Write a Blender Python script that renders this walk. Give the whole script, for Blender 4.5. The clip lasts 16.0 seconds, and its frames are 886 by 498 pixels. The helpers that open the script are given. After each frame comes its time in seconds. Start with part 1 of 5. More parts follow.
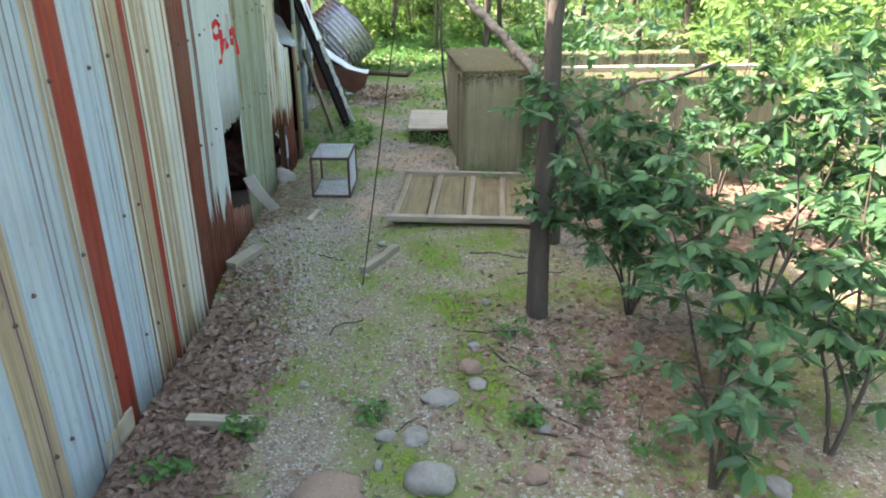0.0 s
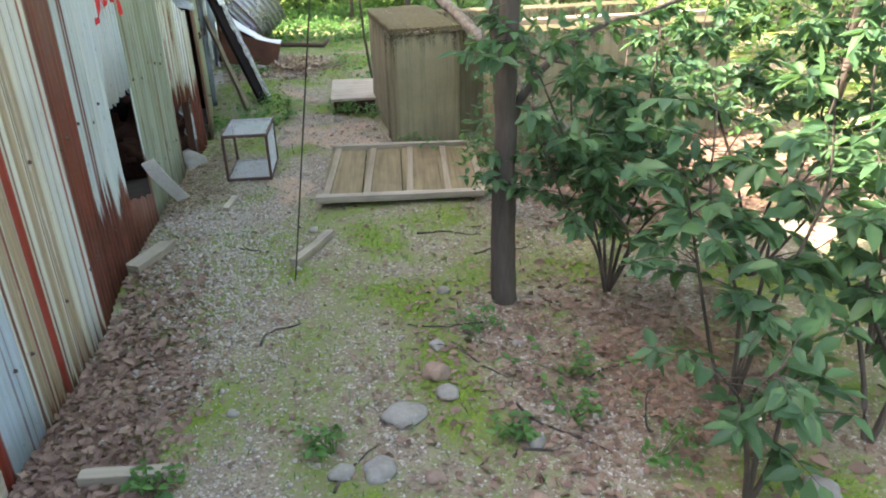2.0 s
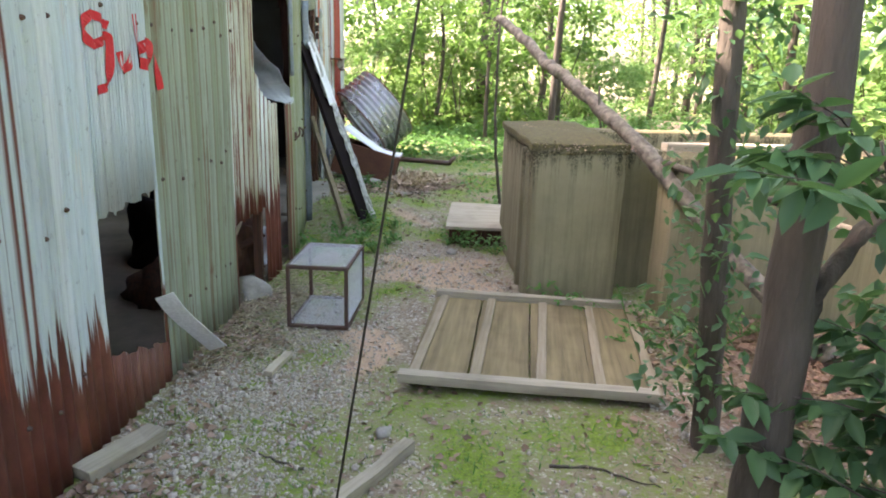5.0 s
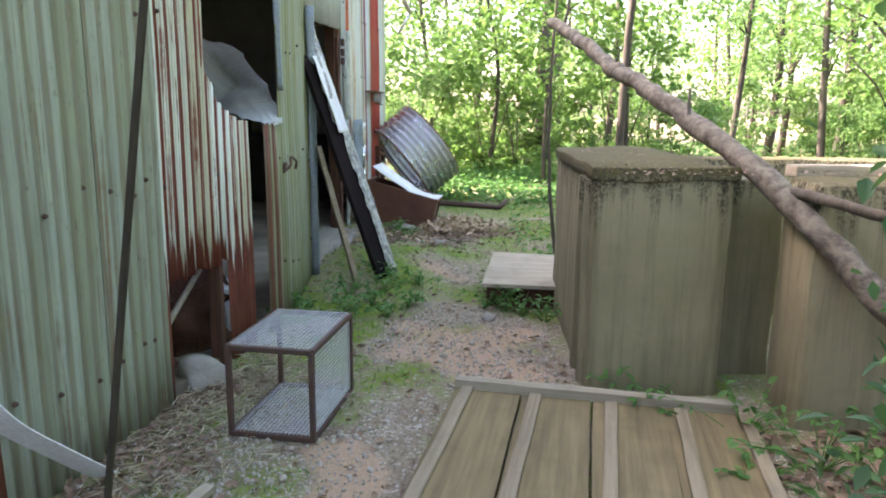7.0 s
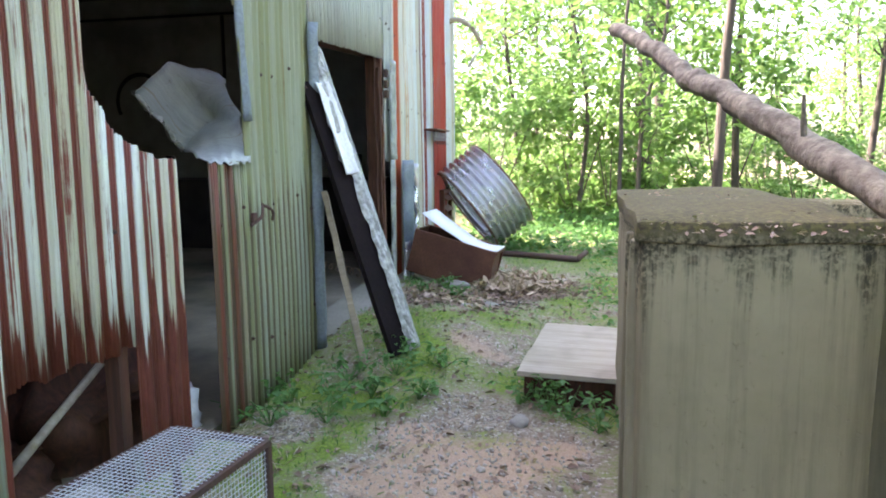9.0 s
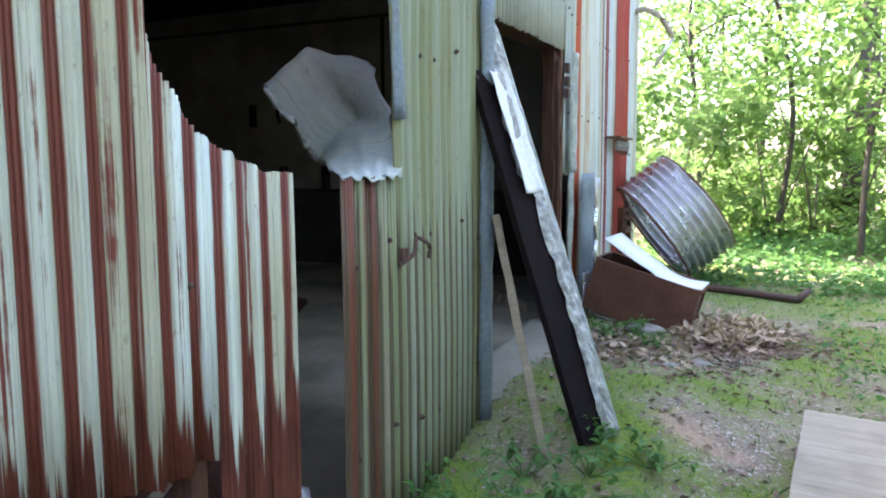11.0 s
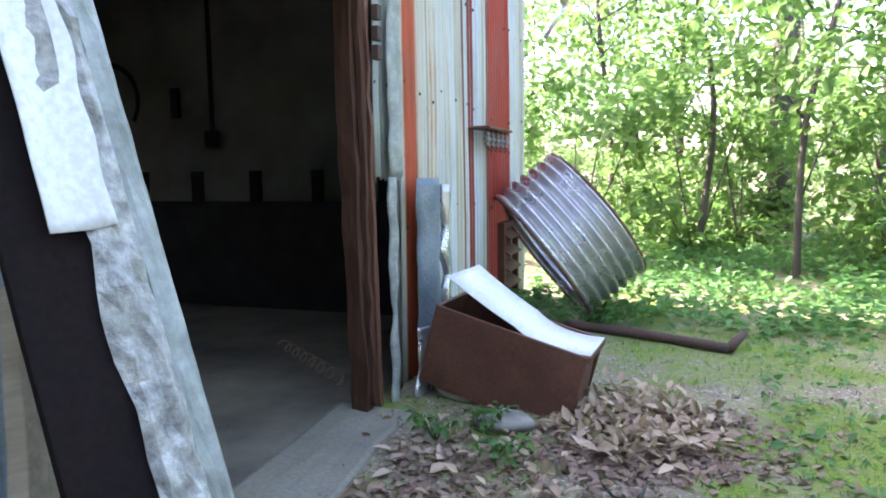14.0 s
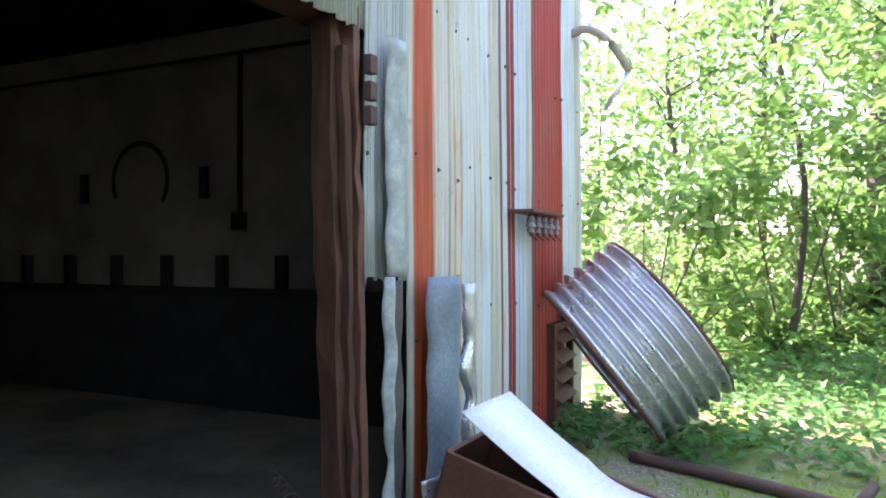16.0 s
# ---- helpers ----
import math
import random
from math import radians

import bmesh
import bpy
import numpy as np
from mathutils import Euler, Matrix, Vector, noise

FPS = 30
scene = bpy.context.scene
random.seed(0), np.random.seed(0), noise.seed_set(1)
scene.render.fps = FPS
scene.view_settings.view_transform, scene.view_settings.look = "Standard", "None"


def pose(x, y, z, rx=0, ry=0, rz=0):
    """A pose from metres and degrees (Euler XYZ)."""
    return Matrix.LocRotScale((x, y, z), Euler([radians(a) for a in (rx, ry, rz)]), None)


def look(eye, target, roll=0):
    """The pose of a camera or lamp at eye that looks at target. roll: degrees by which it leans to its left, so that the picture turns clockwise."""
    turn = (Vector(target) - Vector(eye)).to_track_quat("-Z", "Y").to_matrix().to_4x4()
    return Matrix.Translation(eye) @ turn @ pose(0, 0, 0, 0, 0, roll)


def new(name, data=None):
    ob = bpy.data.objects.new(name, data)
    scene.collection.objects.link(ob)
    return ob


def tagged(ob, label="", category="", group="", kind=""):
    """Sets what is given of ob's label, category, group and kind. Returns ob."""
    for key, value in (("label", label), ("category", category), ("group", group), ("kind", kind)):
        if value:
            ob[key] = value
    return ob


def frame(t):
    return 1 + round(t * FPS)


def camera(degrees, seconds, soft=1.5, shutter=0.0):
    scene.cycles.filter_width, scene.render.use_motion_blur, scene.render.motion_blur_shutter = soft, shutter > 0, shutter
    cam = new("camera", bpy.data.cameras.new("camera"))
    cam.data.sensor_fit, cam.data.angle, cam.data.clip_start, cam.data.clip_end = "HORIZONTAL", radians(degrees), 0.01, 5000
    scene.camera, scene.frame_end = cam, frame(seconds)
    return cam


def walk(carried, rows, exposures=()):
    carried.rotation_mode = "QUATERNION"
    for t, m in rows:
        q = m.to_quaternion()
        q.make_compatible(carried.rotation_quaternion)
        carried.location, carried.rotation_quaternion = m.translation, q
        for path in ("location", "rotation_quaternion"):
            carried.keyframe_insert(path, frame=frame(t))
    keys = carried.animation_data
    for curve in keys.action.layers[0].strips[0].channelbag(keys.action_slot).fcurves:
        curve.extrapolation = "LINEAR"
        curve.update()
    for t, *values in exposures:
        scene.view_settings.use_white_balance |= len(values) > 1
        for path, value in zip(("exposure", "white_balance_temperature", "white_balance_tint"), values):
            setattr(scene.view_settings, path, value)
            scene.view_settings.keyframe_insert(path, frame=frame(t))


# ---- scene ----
cam = camera(65.3, 16.0, soft=1.9)
PATH = [
    (0, (0.136, 0.297, 2.235), (0.324, 2.124, 1.442), 0.17),
    (0.5, (0.065, 0.432, 2.176), (0.279, 2.274, 1.428), -0.33),
    (1, (0.098, 0.501, 2.138), (0.400, 2.319, 1.362), -0.67),
    (1.5, (0.139, 0.740, 2.037), (0.518, 2.522, 1.211), -1.15),
    (2, (0.099, 0.969, 1.970), (0.487, 2.736, 1.116), -1.26),
    (2.5, (0.076, 1.218, 1.843), (0.443, 2.995, 1.000), -1.35),
    (3, (0.116, 1.566, 1.797), (0.329, 3.395, 1.018), -1.72),
    (3.5, (0.110, 1.895, 1.761), (0.228, 3.763, 1.056), -1.19),
    (4, (0.196, 2.198, 1.702), (0.304, 4.083, 1.044), 0.70),
    (4.5, (0.297, 2.510, 1.689), (0.395, 4.421, 1.107), 1.21),
    (4.7, (0.289, 2.626, 1.664), (0.389, 4.544, 1.106), 1.62),
    (6.8, (0.506, 4.032, 1.383), (0.408, 5.990, 0.986), 0.62),
    (7, (0.557, 4.194, 1.350), (0.450, 6.153, 0.960), 0.62),
    (7.5, (0.685, 4.558, 1.344), (0.547, 6.521, 0.989), 0.56),
    (8, (0.766, 4.899, 1.308), (0.553, 6.860, 0.974), 0.50),
    (8.5, (0.851, 5.156, 1.302), (0.568, 7.108, 0.966), -0.27),
    (9, (0.942, 5.407, 1.295), (0.526, 7.345, 1.027), -0.47),
    (9.5, (0.845, 5.580, 1.307), (0.253, 7.477, 1.080), -0.15),
    (9.7, (0.767, 5.652, 1.312), (0.092, 7.521, 1.085), -0.17),
    (11.8, (0.392, 6.998, 1.275), (-0.443, 8.800, 1.040), -0.07),
    (12, (0.395, 7.140, 1.261), (-0.402, 8.960, 1.028), 0.07),
    (12.5, (0.417, 7.503, 1.311), (-0.282, 9.362, 1.082), -0.23),
    (13, (0.426, 7.833, 1.282), (-0.239, 9.705, 1.055), -0.58),
    (13.5, (0.431, 8.192, 1.289), (-0.230, 10.066, 1.063), -0.77),
    (14, (0.482, 8.561, 1.280), (-0.169, 10.439, 1.060), -0.72),
    (14.5, (0.470, 8.826, 1.321), (-0.243, 10.681, 1.102), -0.33),
    (15, (0.384, 8.972, 1.380), (-0.382, 10.812, 1.208), -0.02),
    (15.5, (0.357, 9.194, 1.372), (-0.432, 11.031, 1.315), 0.45),
    (16, (0.376, 9.498, 1.356), (-0.458, 11.316, 1.365), -0.05),
]
walk(cam, [(t, look(e, g, r)) for t, e, g, r in PATH],
     exposures=[(0, 3.35, 7300, 19), (3.5, 3.5, 7900, 26), (7, 3.35, 7300, 26), (9.5, 3.65, 6900, 29), (12, 3.55, 6600, 29), (14.5, 3.55, 6500, 31), (16, 3.55, 6500, 32)])

# ---- world and light ----
SUN_DIR = Vector((-0.72, 0.15, 0.62)).normalized()
world = bpy.data.worlds.new("world")
scene.world = world
world.use_nodes = True
_n = world.node_tree.nodes
_sky = _n.new("ShaderNodeTexSky")
_sky.sky_type, _sky.sun_disc = "NISHITA", False
_sky.sun_elevation = math.asin(SUN_DIR.z)
_sky.sun_rotation = math.atan2(SUN_DIR.x, SUN_DIR.y)
_sky.dust_density = 3.0
world.node_tree.links.new(_sky.outputs[0], _n["Background"].inputs[0])
_n["Background"].inputs[1].default_value = 0.15
sun = new("sun", bpy.data.lights.new("sun", "SUN"))
sun.data.energy, sun.data.angle, sun.data.color = 3.6, radians(0.6), (1.0, 0.95, 0.86)
sun.matrix_world = look(SUN_DIR * 60, (0, 0, 0))


# ---- materials ----
class Nodes:
    """A short way to write a material's node tree."""

    def __init__(self, name):
        self.m = bpy.data.materials.new(name)
        self.m.use_nodes = True
        self.t = self.m.node_tree
        self.b = self.t.nodes["Principled BSDF"]
        self.out = self.t.nodes["Material Output"]
        self.pos = self.add("ShaderNodeNewGeometry").outputs["Position"]

    def add(self, kind):
        return self.t.nodes.new(kind)

    def put(self, socket, v):
        if isinstance(v, bpy.types.NodeSocket):
            self.t.links.new(v, socket)
        elif isinstance(v, tuple) and len(v) == 3 and socket.type == "RGBA":
            socket.default_value = (*v, 1)
        else:
            socket.default_value = v

    def vmap(self, v, scale=(1, 1, 1), offset=(0, 0, 0)):
        n = self.add("ShaderNodeMapping")
        self.put(n.inputs["Vector"], v)
        n.inputs["Scale"].default_value, n.inputs["Location"].default_value = scale, offset
        return n.outputs[0]

    def noise(self, scale, detail=4, rough=0.55, v=None, stretch=(1, 1, 1), offset=(0, 0, 0)):
        n = self.add("ShaderNodeTexNoise")
        self.put(n.inputs["Vector"], self.vmap(v or self.pos, stretch, offset))
        n.inputs["Scale"].default_value, n.inputs["Detail"].default_value, n.inputs["Roughness"].default_value = scale, detail, rough
        return n.outputs["Fac"]

    def ramp(self, v, lo, hi, a=0.0, b=1.0):
        n = self.add("ShaderNodeMapRange")
        for i, x in enumerate((v, lo, hi, a, b)):
            self.put(n.inputs[i], x)
        return n.outputs[0]

    def mix(self, f, a, b, mode="MIX"):
        n = self.add("ShaderNodeMix")
        n.data_type, n.blend_type = "RGBA", mode
        self.put(n.inputs[0], f), self.put(n.inputs[6], a), self.put(n.inputs[7], b)
        return n.outputs[2]

    def math(self, op, a, b=0.0):
        n = self.add("ShaderNodeMath")
        n.operation = op
        self.put(n.inputs[0], a), self.put(n.inputs[1], b)
        return n.outputs[0]

    def axis(self, i, v=None):
        n = self.add("ShaderNodeSeparateXYZ")
        self.put(n.inputs[0], v or self.pos)
        return n.outputs[i]

    def done(self, color, rough=0.8, metal=0.0, bump=None, height=0.01, strength=0.6, spec=0.3):
        self.put(self.b.inputs["Base Color"], color)
        self.put(self.b.inputs["Roughness"], rough)
        self.put(self.b.inputs["Metallic"], metal)
        self.b.inputs["Specular IOR Level"].default_value = spec
        if bump is not None:
            n = self.add("ShaderNodeBump")
            n.inputs["Strength"].default_value, n.inputs["Distance"].default_value = strength, height
            self.put(n.inputs["Height"], bump)
            self.put(self.b.inputs["Normal"], n.outputs[0])
        return self.m


def simple(name, a, b, scale=8, rough=0.8, metal=0.0, height=0.004, stretch=(1, 1, 1), fine=60, spec=0.3, obj=False):
    """A surface that varies between two colours, coarse and fine."""
    n = Nodes(name)
    v = n.add("ShaderNodeTexCoord").outputs["Object"] if obj else n.pos
    big = n.ramp(n.noise(scale, 5, 0.6, v, stretch), 0.3, 0.7)
    small = n.noise(fine, 3, 0.6, v, stretch)
    col = n.mix(big, a, b)
    col = n.mix(n.ramp(small, 0.3, 0.75, 0.0, 0.5), col, tuple(c * 0.45 for c in a))
    return n.done(col, n.ramp(big, 0, 1, rough - 0.1, min(1, rough + 0.1)), metal, small, height, spec=spec)


def wood(name, a, b, scale=3.0, axis=1):
    """Grain along one axis of the object."""
    n = Nodes(name)
    v = n.add("ShaderNodeTexCoord").outputs["Object"]
    st = [14.0, 14.0, 14.0]
    st[axis] = 0.7
    grain = n.noise(scale, 6, 0.65, v, tuple(st))
    blot = n.noise(4, 4, 0.6, v)
    col = n.mix(n.ramp(grain, 0.3, 0.7), a, b)
    col = n.mix(n.ramp(blot, 0.5, 0.8, 0, 0.6), col, tuple(c * 0.4 for c in a))
    return n.done(col, 0.85, 0, grain, 0.004, 0.8, 0.2)


def paint_sheet(name, base, second, rust, streak, amount, low=-1.0, seed=0.0, bands=(), valley=0.0, tone=0.66, brown_foot=None):
    """Old painted corrugated iron: paint runs and rusts in streaks down the sheet.
    low: height below which it has rusted through. bands: (y0, y1, colour, wear) painted or rusted stripes.
    brown_foot: height below which the troughs have gone brown."""
    n = Nodes(name)
    base, second = tuple(c * tone for c in base), tuple(c * tone for c in second)
    y, z = n.axis(1), n.axis(2)
    s1 = n.noise(1.0, 3, 0.6, None, (0.0, 9, 0.18), (0, seed, 0))
    s2 = n.noise(1.0, 5, 0.7, None, (0.0, 34, 0.35), (0, seed * 2, 3))
    s3 = n.noise(1.0, 4, 0.7, None, (0.0, 90, 1.2), (0, seed, 7))
    blot = n.noise(5, 6, 0.65, None, (1, 1, 0.6), (0, seed, 0))
    speck = n.noise(38, 5, 0.75, None, (1, 1, 0.5), (0, seed, 4))
    col = n.mix(n.ramp(s1, 0.42, 0.58), base, second)
    col = n.mix(n.ramp(s3, 0.45, 0.7, 0, 0.45), col, tuple(c * 0.5 for c in second))
    run = n.math("ADD", n.math("MULTIPLY", s2, 0.75), n.math("MULTIPLY", blot, 0.25))
    k = 0.62 - 0.2 * amount
    crest = n.math("SINE", n.math("MULTIPLY", y, 2 * math.pi / 0.076))
    wave = n.math("ADD", crest, n.math("MULTIPLY", n.math("SUBTRACT", s2, 0.5), 3.0))
    if valley:
        col = n.mix(n.ramp(wave, -0.5, -0.2, valley, 0.0), col, streak)
    col = n.mix(n.ramp(run, k, k + 0.04), col, streak)
    col = n.mix(n.ramp(run, k + 0.07, k + 0.10), col, rust)
    wob = n.math("ADD", y, n.math("MULTIPLY", n.math("SUBTRACT", s2, 0.5), 0.03))
    for y0, y1, hue, wear in bands:
        soft = min(0.006, (y1 - y0) * 0.3)
        inside = n.math("MULTIPLY", n.ramp(wob, y0 - soft, y0 + soft), n.ramp(wob, y1 - soft, y1 + soft, 1, 0))
        hue2 = n.mix(n.ramp(s3, 0.4, 0.7), hue, tuple(c * 0.55 for c in hue))
        col = n.mix(n.math("MULTIPLY", inside, n.ramp(run, wear - 0.02, wear + 0.02)), col, hue2)
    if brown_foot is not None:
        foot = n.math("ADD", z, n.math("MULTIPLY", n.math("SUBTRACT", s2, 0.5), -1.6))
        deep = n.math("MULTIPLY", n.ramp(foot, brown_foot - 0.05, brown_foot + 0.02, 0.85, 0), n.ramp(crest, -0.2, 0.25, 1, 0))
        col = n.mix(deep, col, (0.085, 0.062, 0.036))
    if low > -1:
        edge = n.math("ADD", z, n.math("MULTIPLY", n.math("SUBTRACT", s2, 0.5), -1.1))
        edge = n.math("ADD", edge, n.math("MULTIPLY", crest, 0.07 if valley else 0.02))
        under = n.ramp(edge, low - 0.03, low + 0.02, 1, 0)
        rust2 = n.mix(n.ramp(blot, 0.35, 0.65), rust, tuple(c * 0.5 for c in rust))
        col = n.mix(under, col, rust2)
    col = n.mix(n.ramp(speck, 0.60, 0.72, 0, 0.55), col, tuple(c * 0.5 for c in rust))
    grime = n.noise(1.0, 5, 0.6, None, (2, 2, 1), (0, seed, 1))
    col = n.mix(n.ramp(grime, 0.5, 0.8, 0, 0.4), col, (0.12, 0.12, 0.10))
    return n.done(col, n.ramp(blot, 0.3, 0.7, 0.45, 0.75), 0.0, n.math("ADD", s2, n.noise(80, 3)), 0.003, 0.5, 0.35)


RUST, RED = (0.17, 0.045, 0.022), (0.33, 0.075, 0.028)
ORANGE = (0.48, 0.085, 0.03)
M = {}
BROWN, TAN, PLUM = (0.13, 0.034, 0.022), (0.33, 0.26, 0.175), (0.16, 0.13, 0.14)
BRICK, CREAM, SCARLET = (0.25, 0.036, 0.022), (0.50, 0.47, 0.36), (0.40, 0.05, 0.027)
M["sheet_blue"] = paint_sheet("painted_iron_blue", (0.46, 0.60, 0.70), (0.52, 0.64, 0.71), RUST, (0.36, 0.30, 0.25), 0.1, -1, 1.3,
    [(2.50, 2.60, TAN, 0.3), (2.60, 2.615, BROWN, 0.3), (2.62, 2.68, TAN, 0.3), (2.955, 2.965, PLUM, 0.42), (3.01, 3.02, PLUM, 0.4), (3.06, 3.07, PLUM, 0.42), (3.115, 3.155, TAN, 0.3), (3.155, 3.165, BROWN, 0.3), (3.18, 3.205, TAN, 0.35),
     (3.21, 3.405, BRICK, 0.2), (3.565, 3.575, PLUM, 0.46), (3.61, 3.62, PLUM, 0.44)], 0.0, 0.62)
M["sheet_tan"] = paint_sheet("painted_iron_tan", (0.58, 0.64, 0.64), (0.62, 0.62, 0.52), RUST, (0.30, 0.22, 0.15), 0.2, 0.02, 4.1,
    [(3.70, 3.715, BROWN, 0.3), (3.73, 3.80, TAN, 0.42), (3.80, 3.815, RUST, 0.4), (3.83, 3.92, TAN, 0.3), (3.925, 3.985, BRICK, 0.38), (4.01, 4.02, BROWN, 0.3), (4.05, 4.11, TAN, 0.3), (4.12, 4.13, BROWN, 0.35), (4.15, 4.235, TAN, 0.42),
     (4.30, 4.31, PLUM, 0.4), (4.37, 4.38, PLUM, 0.4), (4.45, 4.475, BRICK, 0.3), (4.50, 4.515, BROWN, 0.3), (4.535, 4.62, BROWN, 0.2)], 0.2, 0.76)
M["sheet_redband"] = paint_sheet("painted_iron_rusty", (0.60, 0.70, 0.72), (0.56, 0.64, 0.64), BROWN, (0.24, 0.07, 0.04), 0.2, 0.55, 2.2,
    [(4.55, 4.93, (0.16, 0.035, 0.021), 0.3), (4.965, 4.985, BROWN, 0.4), (5.02, 5.04, BROWN, 0.42), (5.09, 5.10, BROWN, 0.45)])
M["sheet_white"] = paint_sheet("painted_iron_white", (0.60, 0.72, 0.76), (0.68, 0.74, 0.74), (0.16, 0.05, 0.03), (0.45, 0.42, 0.36), 0.1, 0.5, 6.7)
M["sheet_green"] = paint_sheet("painted_iron_green", (0.31, 0.36, 0.285), (0.24, 0.275, 0.185), (0.16, 0.065, 0.035), (0.17, 0.145, 0.095), 0.42, -1, 3.9, (), 0.6, 0.85)
M["sheet_stripe"] = paint_sheet("painted_iron_streaked", (0.60, 0.66, 0.58), (0.46, 0.45, 0.32), (0.17, 0.042, 0.024), (0.165, 0.042, 0.028), 0.3, 0.70, 8.3, (), 1.0, 0.9)
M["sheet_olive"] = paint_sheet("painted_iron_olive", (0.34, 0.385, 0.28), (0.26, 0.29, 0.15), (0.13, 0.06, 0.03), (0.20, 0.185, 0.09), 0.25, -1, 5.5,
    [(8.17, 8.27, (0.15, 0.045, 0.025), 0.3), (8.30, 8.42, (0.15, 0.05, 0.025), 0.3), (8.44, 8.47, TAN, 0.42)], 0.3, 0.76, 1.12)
M["sheet_grey"] = paint_sheet("painted_iron_grey", (0.46, 0.51, 0.49), (0.52, 0.56, 0.52), RUST, (0.30, 0.28, 0.22), 0.15, -1, 9.1, (), 0.0, 0.75)
M["sheet_orange"] = paint_sheet("painted_iron_orange", (0.66, 0.68, 0.60), (0.62, 0.58, 0.44), ORANGE, (0.48, 0.30, 0.15), 0.25, -1, 7.7,
    [(12.17, 12.27, ORANGE, 0.3), (12.285, 12.39, ORANGE, 0.34), (12.42, 12.445, ORANGE, 0.36), (12.50, 12.52, ORANGE, 0.36), (12.55, 12.60, TAN, 0.4), (12.66, 12.675, RUST, 0.42)], 0.25, 0.8)
M["sheet_pale"] = paint_sheet("painted_iron_pale", (0.62, 0.70, 0.70), (0.66, 0.66, 0.56), RED, (0.46, 0.36, 0.22), 0.2, -1, 2.9,
    [(12.86, 12.89, TAN, 0.36), (12.97, 12.985, PLUM, 0.4), (13.14, 13.26, CREAM, 0.3), (13.30, 13.315, RUST, 0.38), (13.41, 13.47, BRICK, 0.36), (14.53, 14.66, SCARLET, 0.25), (14.80, 14.81, PLUM, 0.4), (15.04, 15.2, CREAM, 0.3)], 0.25, 0.8)
M["sheet_end"] = paint_sheet("painted_iron_end", (0.58, 0.68, 0.74), (0.62, 0.68, 0.68), RED, (0.44, 0.36, 0.24), 0.2, -1, 5.1,
    [(13.50, 13.58, BRICK, 0.34), (13.62, 13.655, BRICK, 0.38), (13.70, 13.72, RUST, 0.38), (13.77, 13.87, CREAM, 0.3), (13.91, 13.93, RUST, 0.36), (13.97, 14.56, SCARLET, 0.22)], 0.15, 0.8)
M["concrete"] = simple("weathered_concrete", (0.27, 0.25, 0.20), (0.20, 0.19, 0.145), 2.2, 0.9, height=0.006, fine=45)
M["concrete_dark"] = simple("damp_concrete", (0.12, 0.11, 0.085), (0.07, 0.065, 0.05), 3, 0.9)
M["plaster"] = simple("old_interior_plaster", (0.38, 0.39, 0.34), (0.19, 0.20, 0.17), 1.5, 0.9)
M["floor_dirt"] = simple("dirty_concrete_floor", (0.38, 0.33, 0.25), (0.06, 0.052, 0.042), 0.9, 0.9)
M["pebble"] = simple("pale_pebble", (0.52, 0.475, 0.41), (0.27, 0.235, 0.19), 40, 0.9)
# near-black; on the closing walls and roof it puts shade into the colour
M["black_and_shade"] = simple("interior_black_and_shade", (0.045, 0.042, 0.04), (0.02, 0.02, 0.02), 3, 0.85)
M["wood_pale"] = wood("weathered_pine", (0.30, 0.25, 0.18), (0.19, 0.15, 0.10))
M["wood_pale_x"] = wood("weathered_pine_rail", (0.36, 0.325, 0.26), (0.23, 0.195, 0.145), axis=0)
M["plywood"] = wood("old_plywood", (0.24, 0.185, 0.10), (0.12, 0.095, 0.055), 2.0)
M["wood_grey"] = wood("grey_board", (0.42, 0.37, 0.29), (0.27, 0.23, 0.175), axis=0)
M["wood_dark"] = wood("rotten_timber", (0.10, 0.042, 0.025), (0.035, 0.02, 0.015), axis=2)
M["bark"] = simple("grey_bark", (0.11, 0.095, 0.078), (0.05, 0.043, 0.036), 12, 0.95, height=0.02, stretch=(1, 1, 0.2), fine=45)
M["bark_pale"] = simple("peeling_branch_bark", (0.24, 0.215, 0.18), (0.04, 0.033, 0.027), 18, 0.9, height=0.02, fine=28)
M["iron_dark"] = simple("dark_rusted_steel", (0.085, 0.06, 0.055), (0.13, 0.07, 0.05), 14, 0.7, 0.3)
M["wire"] = simple("galvanised_wire", (0.74, 0.79, 0.83), (0.58, 0.62, 0.66), 10, 0.4, 0.2)
M["rust_brown"] = simple("brown_enamel_rusted", (0.10, 0.038, 0.026), (0.17, 0.075, 0.045), 4, 0.55, height=0.002)
M["white_enamel"] = simple("white_enamel_sheet", (0.78, 0.80, 0.82), (0.72, 0.73, 0.74), 4, 0.45, height=0.001)
M["galvanised"] = simple("galvanised_steel", (0.74, 0.75, 0.77), (0.46, 0.45, 0.46), 5, 0.3, 0.75, height=0.002)
M["foil"] = simple("crumpled_silver_foil", (0.60, 0.61, 0.59), (0.10, 0.10, 0.09), 22, 0.45, 0.2, height=0.012)
M["edge_metal"] = simple("weathered_zinc_edge", (0.44, 0.48, 0.46), (0.22, 0.24, 0.22), 13, 0.5, 0.2, height=0.002)
M["flashing"] = simple("blue_grey_flashing", (0.15, 0.19, 0.225), (0.27, 0.32, 0.36), 5, 0.5, 0.2)
M["bitumen"] = simple("black_felt_board", (0.011, 0.008, 0.009), (0.02, 0.014, 0.014), 5, 0.9, spec=0.1)
M["stone"] = simple("field_stone", (0.34, 0.325, 0.29), (0.20, 0.185, 0.16), 7, 0.9)
M["stone_red"] = simple("brown_field_stone", (0.32, 0.22, 0.16), (0.24, 0.18, 0.14), 7, 0.9)
